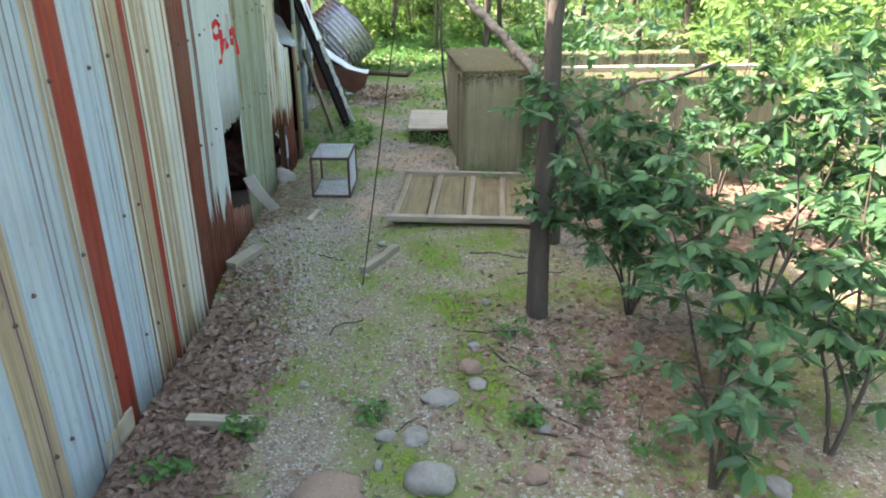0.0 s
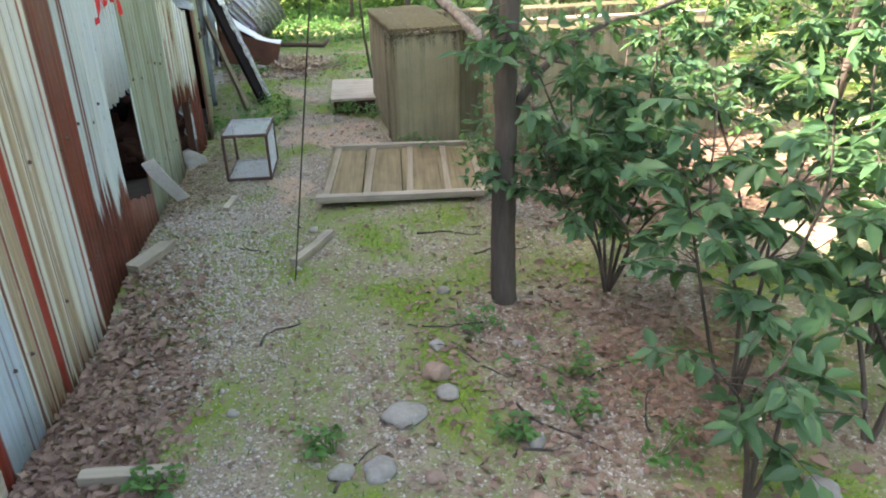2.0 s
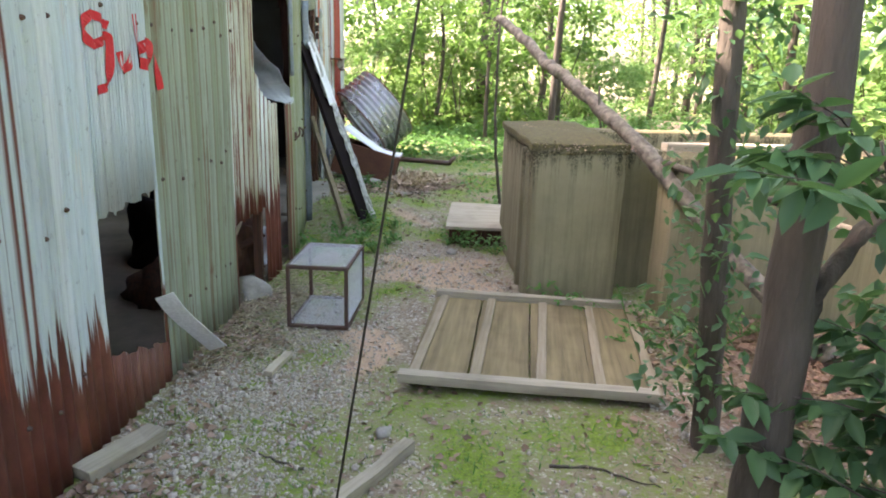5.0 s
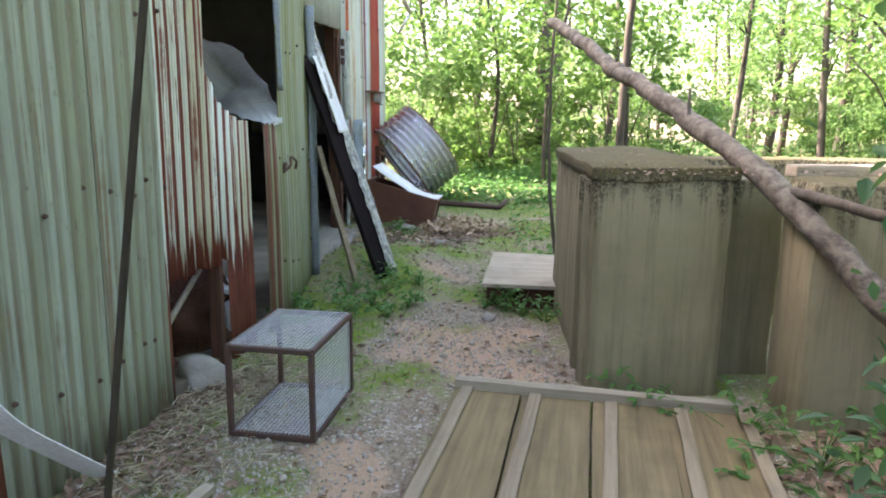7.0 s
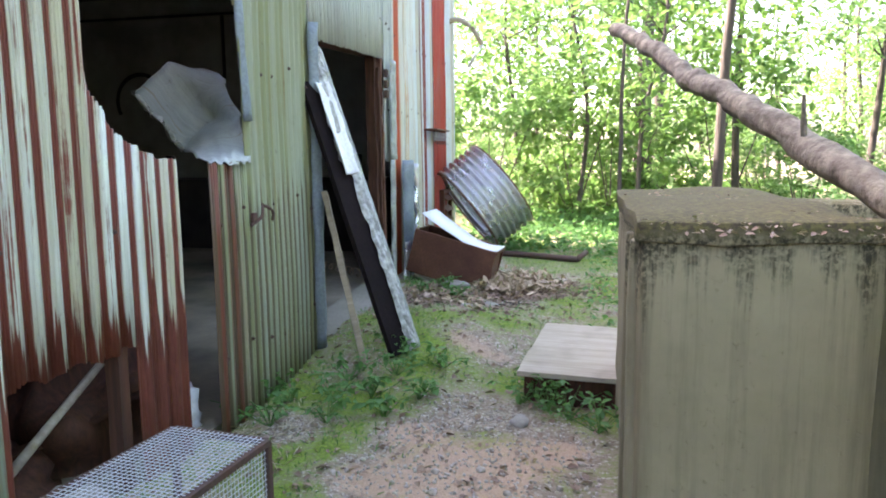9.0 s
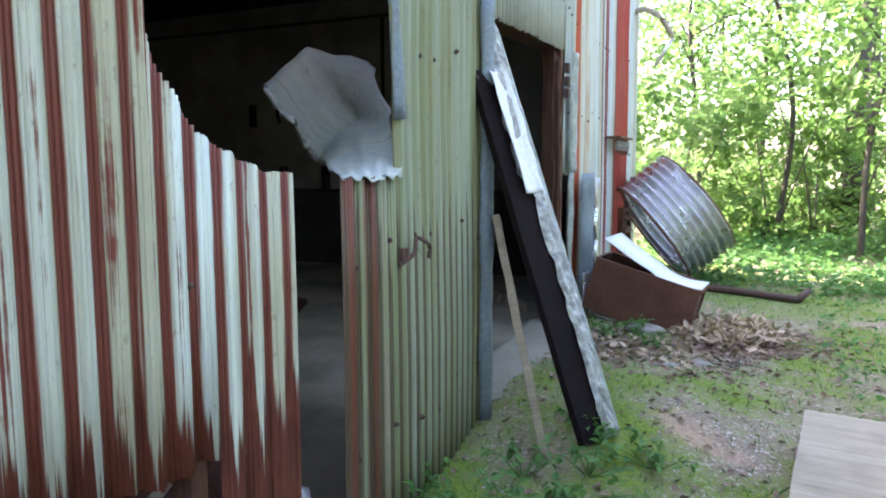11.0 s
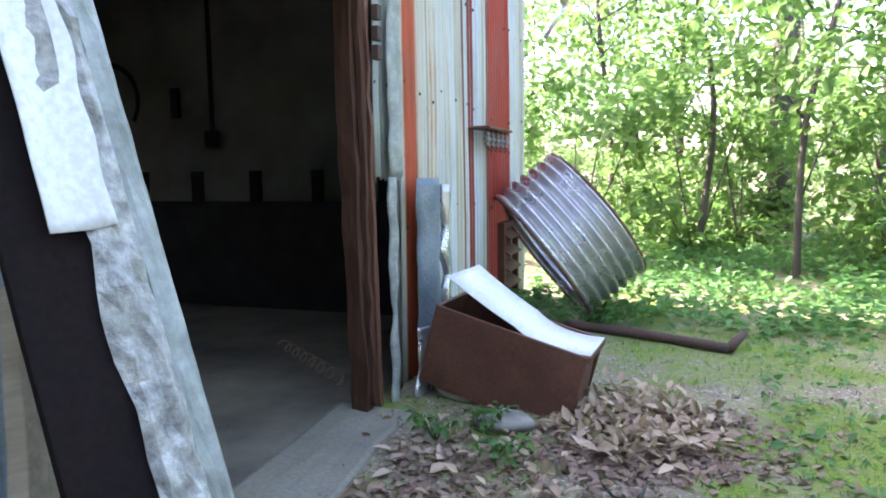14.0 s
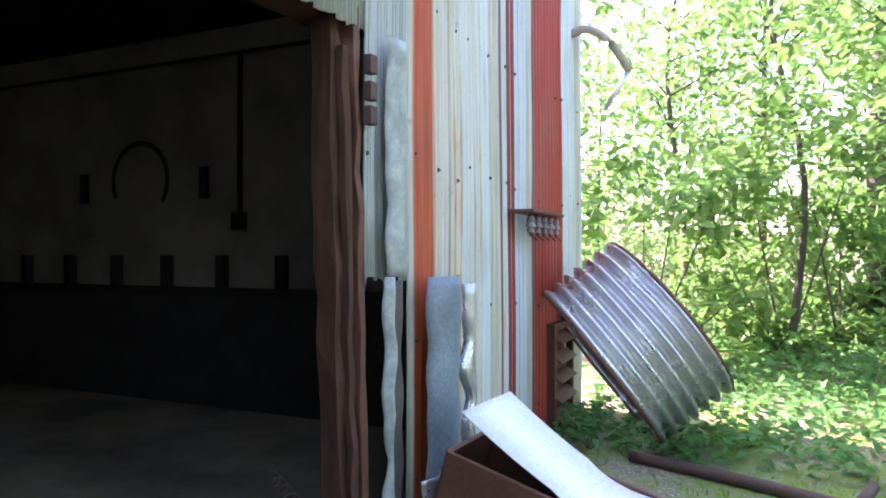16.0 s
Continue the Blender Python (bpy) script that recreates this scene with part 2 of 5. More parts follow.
M["graffiti"] = simple("red_spray_paint", (0.62, 0.03, 0.03), (0.5, 0.02, 0.03), 20, 0.6)
M["cable"] = simple("dark_steel_cable", (0.06, 0.055, 0.05), (0.10, 0.09, 0.08), 30, 0.6, 0.3)
M["porcelain"] = simple("glazed_insulator", (0.30, 0.28, 0.27), (0.16, 0.13, 0.12), 20, 0.35)


def leaf_mat(name, a, b, thin=0.5):
    n = Nodes(name)
    r = n.add("ShaderNodeNewGeometry").outputs["Random Per Island"]
    col = n.mix(r, a, b)
    n.done(col, 0.55, spec=0.35)
    tr = n.add("ShaderNodeBsdfTranslucent")
    n.put(tr.inputs[0], n.mix(0.5, col, (0.17, 0.36, 0.09), "MIX"))
    mx = n.add("ShaderNodeMixShader")
    mx.inputs[0].default_value = thin
    n.t.links.new(n.b.outputs[0], mx.inputs[1])
    n.t.links.new(tr.outputs[0], mx.inputs[2])
    n.t.links.new(mx.outputs[0], n.out.inputs[0])
    return n.m


M["leaf_near"] = leaf_mat("broad_shrub_leaf", (0.03, 0.085, 0.045), (0.06, 0.15, 0.058), 0.3)
M["leaf_tree"] = leaf_mat("forest_leaf", (0.05, 0.12, 0.025), (0.14, 0.22, 0.05), 0.5)
M["leaf_far"] = leaf_mat("sunlit_leaf", (0.08, 0.17, 0.05), (0.22, 0.33, 0.12), 0.5)
M["leaf_herb"] = leaf_mat("herb_leaf", (0.05, 0.15, 0.045), (0.10, 0.24, 0.06), 0.4)
M["leaf_dry"] = leaf_mat("dry_leaf", (0.15, 0.085, 0.065), (0.30, 0.195, 0.145), 0.15)
M["leaf_dry_big"] = leaf_mat("curled_dry_leaf", (0.30, 0.19, 0.13), (0.54, 0.40, 0.29), 0.2)


M["straw"] = leaf_mat("dry_straw", (0.42, 0.35, 0.24), (0.62, 0.54, 0.40), 0.15)


def ground_material():
    n = Nodes("forest_ground")
    att = n.add("ShaderNodeVertexColor")
    att.layer_name = "cover"
    sep = n.add("ShaderNodeSeparateColor")
    n.t.links.new(att.outputs[0], sep.inputs[0])
    moss, dirt, litter = sep.outputs
    mid, fine, grit = n.noise(9, 6, 0.7), n.noise(60, 4, 0.7), n.noise(150, 3, 0.7)
    v = n.add("ShaderNodeTexVoronoi")
    v.inputs["Scale"].default_value = 70
    n.put(v.inputs["Vector"], n.pos)
    peb = n.axis(0, v.outputs["Color"])
    col = n.mix(n.ramp(mid, 0.3, 0.7), (0.21, 0.165, 0.12), (0.35, 0.295, 0.225))
    col = n.mix(n.math("MULTIPLY", n.ramp(peb, 0.80, 0.92), n.ramp(grit, 0.4, 0.6)), col, (0.58, 0.55, 0.50))
    col = n.mix(n.ramp(fine, 0.50, 0.68, 0, 0.8), col, (0.06, 0.047, 0.034))
    red = n.mix(n.ramp(grit, 0.3, 0.7), (0.30, 0.19, 0.125), (0.52, 0.385, 0.28))
    col = n.mix(n.ramp(n.math("ADD", dirt, n.math("MULTIPLY", n.math("SUBTRACT", mid, 0.5), 0.7)), 0.4, 0.62), col, red)
    lit = n.mix(n.ramp(fine, 0.35, 0.65), (0.10, 0.064, 0.05), (0.29, 0.195, 0.15))
    col = n.mix(n.ramp(n.math("ADD", litter, n.math("MULTIPLY", n.math("SUBTRACT", mid, 0.5), 0.9)), 0.4, 0.6), col, lit)
    green = n.mix(n.ramp(fine, 0.3, 0.7), (0.055, 0.095, 0.012), (0.20, 0.31, 0.04))
    mm = n.math("ADD", moss, n.math("MULTIPLY", n.math("SUBTRACT", mid, 0.5), 1.5))
    mm = n.math("ADD", mm, n.math("MULTIPLY", n.math("SUBTRACT", fine, 0.5), 0.7))
    col = n.mix(n.ramp(mm, 0.30, 0.82, 0, 0.95), col, green)
    return n.done(col, 0.95, 0, n.math("ADD", fine, n.math("MULTIPLY", peb, 0.5)), 0.012, 0.9, 0.15)


M["ground"] = ground_material()


# ---- helpers for building ----
def mesh_ob(name, verts, faces, material, parent=None, smooth=False):
    me = bpy.data.meshes.new(name)
    me.from_pydata([tuple(v) for v in verts], [], faces)
    me.update()
    if smooth:
        me.shade_smooth()
    me.materials.append(M[material])
    ob = new(name, me)
    ob.parent = parent
    return ob


def part(name, bm, material, parent=None, label="", smooth=False):
    me = bpy.data.meshes.new(name)
    bm.to_mesh(me)
    bm.free()
    if smooth:
        me.shade_smooth()
    me.materials.append(M[material])
    ob = new(name, me)
    ob.parent = parent
    if label:
        ob["label"] = label
    return ob


def thing(name, m, label, category, group="", kind=""):
    ob = new(name)
    ob.matrix_world = m
    ob.empty_display_size = 0.1
    return tagged(ob, label, category, group, kind)


def box(bm, x0, x1, y0, y1, z0, z1, bevel=0.0, m=None):
    g = bmesh.ops.create_cube(bm, size=1.0)
    vs = g["verts"]
    bmesh.ops.transform(bm, matrix=Matrix.Translation(((x0 + x1) / 2, (y0 + y1) / 2, (z0 + z1) / 2)) @ Matrix.Diagonal((x1 - x0, y1 - y0, z1 - z0, 1)), verts=vs)
    if bevel:
        es = list({e for v in vs for e in v.link_edges})
        vs = list({v for f in bmesh.ops.bevel(bm, geom=es, offset=bevel, segments=2, affect="EDGES", profile=0.6)["faces"] for v in f.verts} | {v for v in vs if v.is_valid})
    if m is not None:
        bmesh.ops.transform(bm, matrix=m, verts=vs)
    return bm


def one_box(*a, **k):
    return box(bmesh.new(), *a, **k)


def tube_data(points, radii, sides=8, wobble=0.0, seed=0):
    """Vertices and faces of a tapering limb through points."""
    rnd = random.Random(seed)
    pts = [Vector(p) for p in points]
    vs, fs = [], []
    for i, p in enumerate(pts):
        d = (pts[min(i + 1, len(pts) - 1)] - pts[max(i - 1, 0)]).normalized()
        a = d.orthogonal().normalized() if abs(d.z) < 0.9 else Vector((1, 0, 0)).cross(d).normalized()
        b = d.cross(a)
        for s in range(sides):
            ang = 2 * math.pi * s / sides
            r = radii[i] * (1 + wobble * rnd.uniform(-1, 1))
            vs.append(p + a * math.cos(ang) * r + b * math.sin(ang) * r)
    for i in range(len(pts) - 1):
        for s in range(sides):
            q = (s + 1) % sides
            fs.append((i * sides + s, i * sides + q, (i + 1) * sides + q, (i + 1) * sides + s))
    fs.append(tuple(range(sides))[::-1])
    fs.append(tuple((len(pts) - 1) * sides + s for s in range(sides)))
    return vs, fs


def join(*datas):
    vs, fs = [], []
    for v, f in datas:
        k = len(vs)
        vs += list(v)
        fs += [tuple(i + k for i in q) for q in f]
    return vs, fs


def smooth_line(points, n, jitter=0.0, seed=0):
    """Points along a soft curve through the given ones."""
    rnd = random.Random(seed)
    P = [Vector(p) for p in points]
    P = [P[0] * 2 - P[1]] + P + [P[-1] * 2 - P[-2]]
    out = []
    for i in range(1, len(P) - 2):
        for k in range(n):
            t = k / n
            a, b, c, d = P[i - 1 : i + 3]
            out.append(0.5 * (2 * b + (c - a) * t + (2 * a - 5 * b + 4 * c - d) * t * t + (3 * b - a - 3 * c + d) * t ** 3))
            out[-1] += Vector((rnd.gauss(0, jitter), rnd.gauss(0, jitter), rnd.gauss(0, jitter)))
    return out + [P[-2]]


def leaf_data(places, size, rnd, aspect=0.45, flat=0.5, droop=0.3, ways=None):
    """Many pointed leaves, each of six vertices folded along its rib."""
    n = len(places)
    P = np.asarray(places, float)
    yaw = rnd.uniform(0, 2 * np.pi, n)
    pit = rnd.normal(-droop, flat, n)
    L = size * rnd.uniform(0.6, 1.3, n)
    d = np.stack([np.cos(yaw) * np.cos(pit), np.sin(yaw) * np.cos(pit), np.sin(pit)], 1)
    if ways is not None:
        d = np.asarray(ways, float) + 0.35 * d
        d /= np.linalg.norm(d, axis=1)[:, None]
    s = np.cross(d, rnd.normal(0, 0.35, (n, 3)) + (0, 0, 1.0))
    s /= np.linalg.norm(s, axis=1)[:, None] + 1e-9
    u = np.cross(s, d)
    W = (L * aspect / 2)[:, None]
    Lc = L[:, None]
    base, tip = P, P + d * Lc - u * Lc * 0.12
    m1, m2 = P + d * Lc * 0.35, P + d * Lc * 0.7 - u * Lc * 0.04
    V = np.stack([base, m1 + s * W + u * W * 0.35, m2 + s * W * 0.75 + u * W * 0.2, tip, m2 - s * W * 0.75 + u * W * 0.2, m1 - s * W + u * W * 0.35], 1).reshape(-1, 3)
    k = np.arange(n)[:, None] * 6
    F = np.concatenate([k + (0, 1, 2, 3), k + (0, 3, 4, 5)], 1).reshape(-1, 4)
    return V, F


def fast_mesh(name, V, F, material):
    me = bpy.data.meshes.new(name)
    V, F = np.asarray(V, np.float32), np.asarray(F, np.int32)
    me.vertices.add(len(V))
    me.vertices.foreach_set("co", V.ravel())
    me.loops.add(F.size)
    me.loops.foreach_set("vertex_index", F.ravel())
    me.polygons.add(len(F))
    me.polygons.foreach_set("loop_start", np.arange(len(F), dtype=np.int32) * F.shape[1])
    me.update(calc_edges=True)
    me.materials.append(M[material])
    return me


# ---- ground ----
WALL_Y = [-3, 1, 3.4, 4.5, 5.5, 6.5, 7.2, 8.2, 9, 10, 12, 15.3]
WALL_X = [-1.3, -1.3, -1.13, -1.0, -1.0, -0.93, -0.86, -0.70, -0.74, -0.82, -1.0, -1.0]


def wall_x(y):
    return float(np.interp(y, WALL_Y, WALL_X))


def sstep(a, b, x):
    t = min(1.0, max(0.0, (x - a) / (b - a)))
    return t * t * (3 - 2 * t)


def ground_z(x, y):
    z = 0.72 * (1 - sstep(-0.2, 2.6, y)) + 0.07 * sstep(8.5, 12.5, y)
    z += 0.13 * (1 - sstep(0.2, 1.0, math.hypot(x + 0.2, (y - 10.0) * 0.8)))
    z += 0.035 * (noise.noise((x * 0.7, y * 0.7, 0)))
    z += 0.012 * (noise.noise((x * 4, y * 4, 3)))
    far = sstep(20, 60, abs(y - 8)) + sstep(10, 40, abs(x))
    z += 0.5 * far * noise.noise((x * 0.04, y * 0.04, 5))
    if x < wall_x(min(15.3, max(-3, y))) - 0.1 and -3 < y < 15.3:
        z = min(z, -0.05) if y > 2.6 else -0.05
    return z


def bump_at(x, y, cx, cy, rx, ry):
    d = math.hypot((x - cx) / rx, (y - cy) / ry)
    return max(0.0, 1 - sstep(0.2, 1.35, d))


MOSS = [(-0.2, 7.9, 0.26, 0.9, 0.95), (-0.15, 9.5, 0.55, 0.6, 1.0), (0.25, 9.2, 0.3, 0.3, 0.7), (0.62, 5.35, 0.55, 0.5, 1.0), (0.2, 4.3, 0.5, 0.6, 0.55), (1.2, 5.2, 0.5, 0.4, 0.5), (-0.45, 6.2, 0.22, 0.2, 0.75), (0.2, 3.3, 0.35, 0.5, 0.5),
        (-0.15, 8.9, 0.5, 0.9, 0.8), (-0.3, 10.1, 0.5, 0.5, 0.95), (0.3, 10.6, 0.7, 0.8, 0.7), (1.2, 11.9, 0.9, 1.0, 0.9), (0.8, 13.6, 1.4, 1.2, 0.85),
        (2.4, 12, 1.3, 2.2, 0.8), (-0.2, 7.6, 0.2, 0.5, 0.5), (-0.55, 13.4, 0.3, 0.5, 0.8), (1.4, 3.6, 0.7, 0.5, 0.45), (2.0, 4.9, 0.7, 0.5, 0.5), (-0.25, 4.0, 0.3, 0.8, 0.3)]
DIRT = [(0.5, 8.0, 0.55, 0.75, 1.0), (0.08, 6.55, 0.32, 0.55, 0.9), (0.35, 9.7, 0.35, 0.4, 0.6)]
LITTER = [(-0.95, 3.2, 0.4, 1.3, 1.0), (-0.85, 6.9, 0.3, 0.7, 0.8), (0.35, 11.7, 0.6, 0.5, 0.9), (3.6, 6.3, 2.0, 1.8, 1.0), (1.6, 3.6, 1.2, 1.0, 0.45), (4.5, 10, 1.8, 3.0, 0.8), (-0.4, 11.0, 0.4, 0.5, 0.35)]


def cover(x, y):
    wx, wy = x + 0.35 * noise.noise((x * 2.2, y * 2.2, 1)), y + 0.35 * noise.noise((x * 2.2, y * 2.2, 8))
    out = [max([k * bump_at(wx, wy, a, b, c, d) for a, b, c, d, k in L]) for L in (MOSS, DIRT, LITTER)]
    out[0] = max(out[0] * 0.85, 0.50 + 0.6 * noise.noise((x * 2.1, y * 2.1, 20)) - 0.6 * out[1] - 0.5 * out[2])
    return out


def build_ground():
    xs = [-300, -120, -50, -25, -12, -7, -4, -2.5, -2] + [-1.5 + 0.06 * i for i in range(92)] + [4.3 + 0.3 * i for i in range(20)] + [11, 14, 20, 30, 60, 130, 300]
    ys = [-300, -100, -40, -18, -9, -5, -3, -2, -1] + [-0.4 + 0.3 * i for i in range(9)] + [2.3 + 0.06 * i for i in range(220)] + [15.7 + 0.4 * i for i in range(22)] + [26, 30, 36, 45, 60, 100, 180, 400]
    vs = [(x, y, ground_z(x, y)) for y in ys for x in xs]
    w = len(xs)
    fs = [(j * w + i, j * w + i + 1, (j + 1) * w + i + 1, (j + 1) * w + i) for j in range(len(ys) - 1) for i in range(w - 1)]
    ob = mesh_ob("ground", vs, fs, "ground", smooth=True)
    att = ob.data.color_attributes.new("cover", "FLOAT_COLOR", "POINT")
    data = np.zeros((len(vs), 4), np.float32)
    for i, (x, y, z) in enumerate(vs):
        c = cover(x, y) if (-3 < x < 9 and 1 < y < 17) else (0.5 * noise.noise((x * 0.2, y * 0.2, 0)) + 0.35, 0, 0.5)
        data[i] = (*c, 1)
    att.data.foreach_set("color", data.ravel())
    tagged(ob, "mossy gravel and dirt forest ground with leaf litter", "ground", kind="structure")


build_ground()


# ---- the building ----
TOP = 3.7


def gaps_at(y):
    """Heights between which the iron is torn away or open."""
    rag = 0.03 * noise.noise((y * 14, 1.7, 0)) + 0.015 * noise.noise((y * 45, 0.3, 0))
    out = []
    if 5.57 < y < 6.13:
        out.append((0.36 - 0.3 * (y - 5.57) + rag, 0.95 + 0.06 * (y - 5.57) + rag))
    if 7.18 < y < 7.72:
        out.append((-1, 0.56 + rag))
    if 7.99 < y < 8.19:
        out.append((-1, 1.27))
    if 7.55 < y < 8.57:
        low = float(np.interp(y, [7.55, 7.6, 7.68, 7.89, 8.13, 8.57], [1.6, 1.5, 1.38, 1.30, 1.27, 1.27])) + rag * 0.4
        high = 2.5 if y < 8.46 else 2.5 - (y - 8.46) / 0.11 * 1.2
        if out and out[-1][1] > low - 0.02:
            out[-1] = (out[-1][0], high)
        else:
            out.append((low, high))
    if 9.52 < y < 11.72:
        out.append((-1, 2.02 + 0.075 * (y - 9.52) + rag * 0.4))
    elif 11.7 < y < 12.14:
        out.append((-1, 1.25 + rag))
    return out


SHEETS = [
    (-2.0, -1.1, "sheet_blue"), (-1.1, -0.3, "sheet_tan"), (-0.3, 0.5, "sheet_blue"), (0.5, 1.3, "sheet_grey"), (1.3, 2.05, "sheet_tan"), (2.05, 2.7, "sheet_blue"),
    (2.7, 3.69, "sheet_blue"), (3.69, 4.6, "sheet_tan"), (4.6, 5.3, "sheet_redband"), (5.3, 6.14, "sheet_white"), (6.14, 6.75, "sheet_green"), (6.75, 7.14, "sheet_green"),
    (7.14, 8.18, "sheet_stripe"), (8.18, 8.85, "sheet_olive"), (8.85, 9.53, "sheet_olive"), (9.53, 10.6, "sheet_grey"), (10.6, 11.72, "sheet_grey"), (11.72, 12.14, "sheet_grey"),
    (12.14, 12.75, "sheet_orange"), (12.75, 13.5, "sheet_pale"), (13.5, 14.55, "sheet_end"), (14.55, 15.24, "sheet_pale"),
]
wall_east = thing("wall_east", pose(0, 0, 0), "long wall of rusted, torn and paint-streaked corrugated iron sheets", "wall", kind="structure")
PITCH = 0.076


def iron_x(y, z, k):
    bow = 0.012 * noise.noise((y * 1.1, z * 0.9, 4)) + 0.02 * noise.noise((y * 0.5, z * 0.5, 9))
    return wall_x(y) + (0.004 + 0.006 * sstep(4.4, 5.4, y)) * math.sin(2 * math.pi * y / PITCH) + bow + 0.004 * (k % 2)


def build_sheet(k, y0, y1, material):
    vs, fs = [], []
    n = max(4, round((y1 - y0) / (PITCH / 8)))
    dy = (y1 - y0 + 0.02) / n
    for i in range(n):
        a, b = y0 - 0.01 + i * dy, y0 - 0.01 + (i + 1) * dy
        mid = (a + b) / 2
        spans, z = [], -0.08
        for lo, hi in sorted(gaps_at(mid)):
            if lo > z + 0.01:
                spans.append((z, lo))
            z = max(z, hi)
        spans.append((z, TOP))
        for lo, hi in spans:
            m = max(1, round((hi - lo) / 0.35))
            for j in range(m + 1):
                h = lo + (hi - lo) * j / m
                vs += [(iron_x(a, h, k), a, h), (iron_x(b, h, k), b, h)]
                if j:
                    q = len(vs) - 4
                    fs.append((q, q + 1, q + 3, q + 2))
    ob = mesh_ob("corrugated_sheet", vs, fs, material, wall_east, True)
    mod = ob.modifiers.new("thickness", "SOLIDIFY")
    mod.thickness, mod.offset = 0.003, -1
    w = ob.modifiers.new("weld", "WELD")
    w.merge_threshold = 0.0004
    ob.modifiers.move(1, 0)


for k, (a, b, m) in enumerate(SHEETS):
    build_sheet(k, a, b, m)

# nail heads and small bolts on the sheets
NAIL = bmesh.new()
bmesh.ops.create_cone(NAIL, cap_ends=True, segments=8, radius1=0.011, radius2=0.006, depth=0.012, matrix=pose(0, 0, 0, 0, 90, 0))
nail_ob = part("nail", NAIL, "iron_dark", wall_east)
nail_me = nail_ob.data
rnd = random.Random(5)
first = True
for k, (a, b, m) in enumerate(SHEETS):
    for z in (0.35, 1.02, 1.75, 2.5):
        for y in (a + 0.06, (a + b) / 2, b - 0.1):
            y += rnd.uniform(-0.03, 0.03)
            zz = z + rnd.uniform(-0.05, 0.05)
            if y < 1.5 or any(lo - 0.03 < zz < hi + 0.03 for lo, hi in gaps_at(y)):
                continue
            o = nail_ob if first else new("nail", nail_me)
            first = False
            o.parent = wall_east
            o.matrix_world = pose(iron_x(y, zz, k) + 0.008, y, zz)

# the other walls, the floor and the roof
def slab(name, x0, x1, y0, y1, z0, z1, material, label, category):
    return tagged(part(name, one_box(x0, x1, y0, y1, z0, z1), material), label, category, kind="structure")


slab("wall_north", -9.2, -1.02, 15.05, 15.2, -0.1, TOP, "plaster", "stained pale plastered end wall inside the shed", "wall")
# closing walls and roof: coloured near-black so the inside reads as unlit
slab("wall_south", -9.2, -1.32, -2.1, -1.95, -0.1, TOP, "black_and_shade", "plain closing end wall", "wall")
slab("wall_west", -9.35, -9.2, -2.1, 15.2, -0.1, TOP, "black_and_shade", "plain closing rear wall", "wall")
slab("ceiling", -9.3, -1.06, -2.0, 15.2, TOP - 0.02, TOP + 0.08, "black_and_shade", "dark shed roof underside", "ceiling")


def build_floor():
    ys = [-2 + 0.5 * i for i in range(35)]
    vs = []
    for y in ys:
        x = wall_x(min(y, 15.2)) - 0.03
        vs += [(-9.2, y, -0.06), (-9.2, y, 0.045), (x, y, 0.045), (x, y, -0.06)]
    fs = []
    for i in range(len(ys) - 1):
        k = 4 * i
        fs += [(k + 1, k + 2, k + 6, k + 5), (k + 2, k + 3, k + 7, k + 6)]
    tagged(mesh_ob("floor", vs, fs, "floor_dirt"), "dusty concrete floor inside the dark shed", "floor", kind="structure")


build_floor()

sill = bmesh.new()
box(sill, -0.3, 0.14, 9.75 - 10.7, 11.75 - 10.7, -0.08, 0.09, 0.03)
bmesh.ops.subdivide_edges(sill, edges=sill.edges[:], cuts=3, use_grid_fill=True)
for v in sill.verts:
    v.co += 0.03 * noise.noise_vector(v.co * 3)
door_sill = tagged(part("door_sill", sill, "concrete"), "worn broken concrete sill at the shed doorway", "sill", kind="structure")
door_sill.matrix_world = pose(-0.84, 10.7, 0, 0, 0, 4)

# doorway: rotten posts and lintel
door_1 = thing("door_1", pose(-1.0, 11.6, 0), "open doorway with rotten rust-brown timber posts", "doorway", kind="structure")


def board(name, x0, x1, y0, y1, z0, z1, material, parent, m=None, rough=0.006, cuts=6, bevel=0.004, label=""):
    """A worn board with uneven edges."""
    bm = one_box(x0, x1, y0, y1, z0, z1, bevel)
    long = max(range(3), key=lambda i: (x1 - x0, y1 - y0, z1 - z0)[i])
    es = [e for e in bm.edges if abs((e.verts[0].co - e.verts[1].co)[long]) > 0.6 * (x1 - x0, y1 - y0, z1 - z0)[long]]
    bmesh.ops.subdivide_edges(bm, edges=es, cuts=cuts)
    off = Vector((x0 * 7 + y0 * 3, z1 * 5, len(name)))
    for v in bm.verts:
        v.co += rough * noise.noise_vector(v.co * 9 + off)
    ob = part(name, bm, material, parent, label)
    if m is not None:
        ob.matrix_local = m
    return ob


board("post", -0.09, 0.0, 0.02, 0.09, 0.0, 2.2, "wood_dark", door_1, pose(0, 0.02, 0, 2.6, 0, 0), rough=0.02, cuts=14)
board("post", -0.05, 0.03, 0.11, 0.15, 0.0, 2.25, "rust_brown", door_1, pose(0, 0.03, 0, 2.4, 0, 0), rough=0.02, cuts=14)
board("post", 0.0, 0.03, 0.05, 0.09, 0.1, 2.1, "wood_dark", door_1, pose(0, 0.02, 0, 2.6, 0, 0), rough=0.015, cuts=14)
board("post", -0.12, 0.0, -2.12, -2.04, 0.0, 2.05, "wood_dark", door_1, pose(0.16, 0, 0), rough=0.02, cuts=14)
board("lintel", -0.12, 0.01, -2.1, 0.12, 0.0, 0.09, "wood_dark", door_1, pose(-0.05, 0, 2.2, 4.3, 0, 5), rough=0.012, cuts=10)
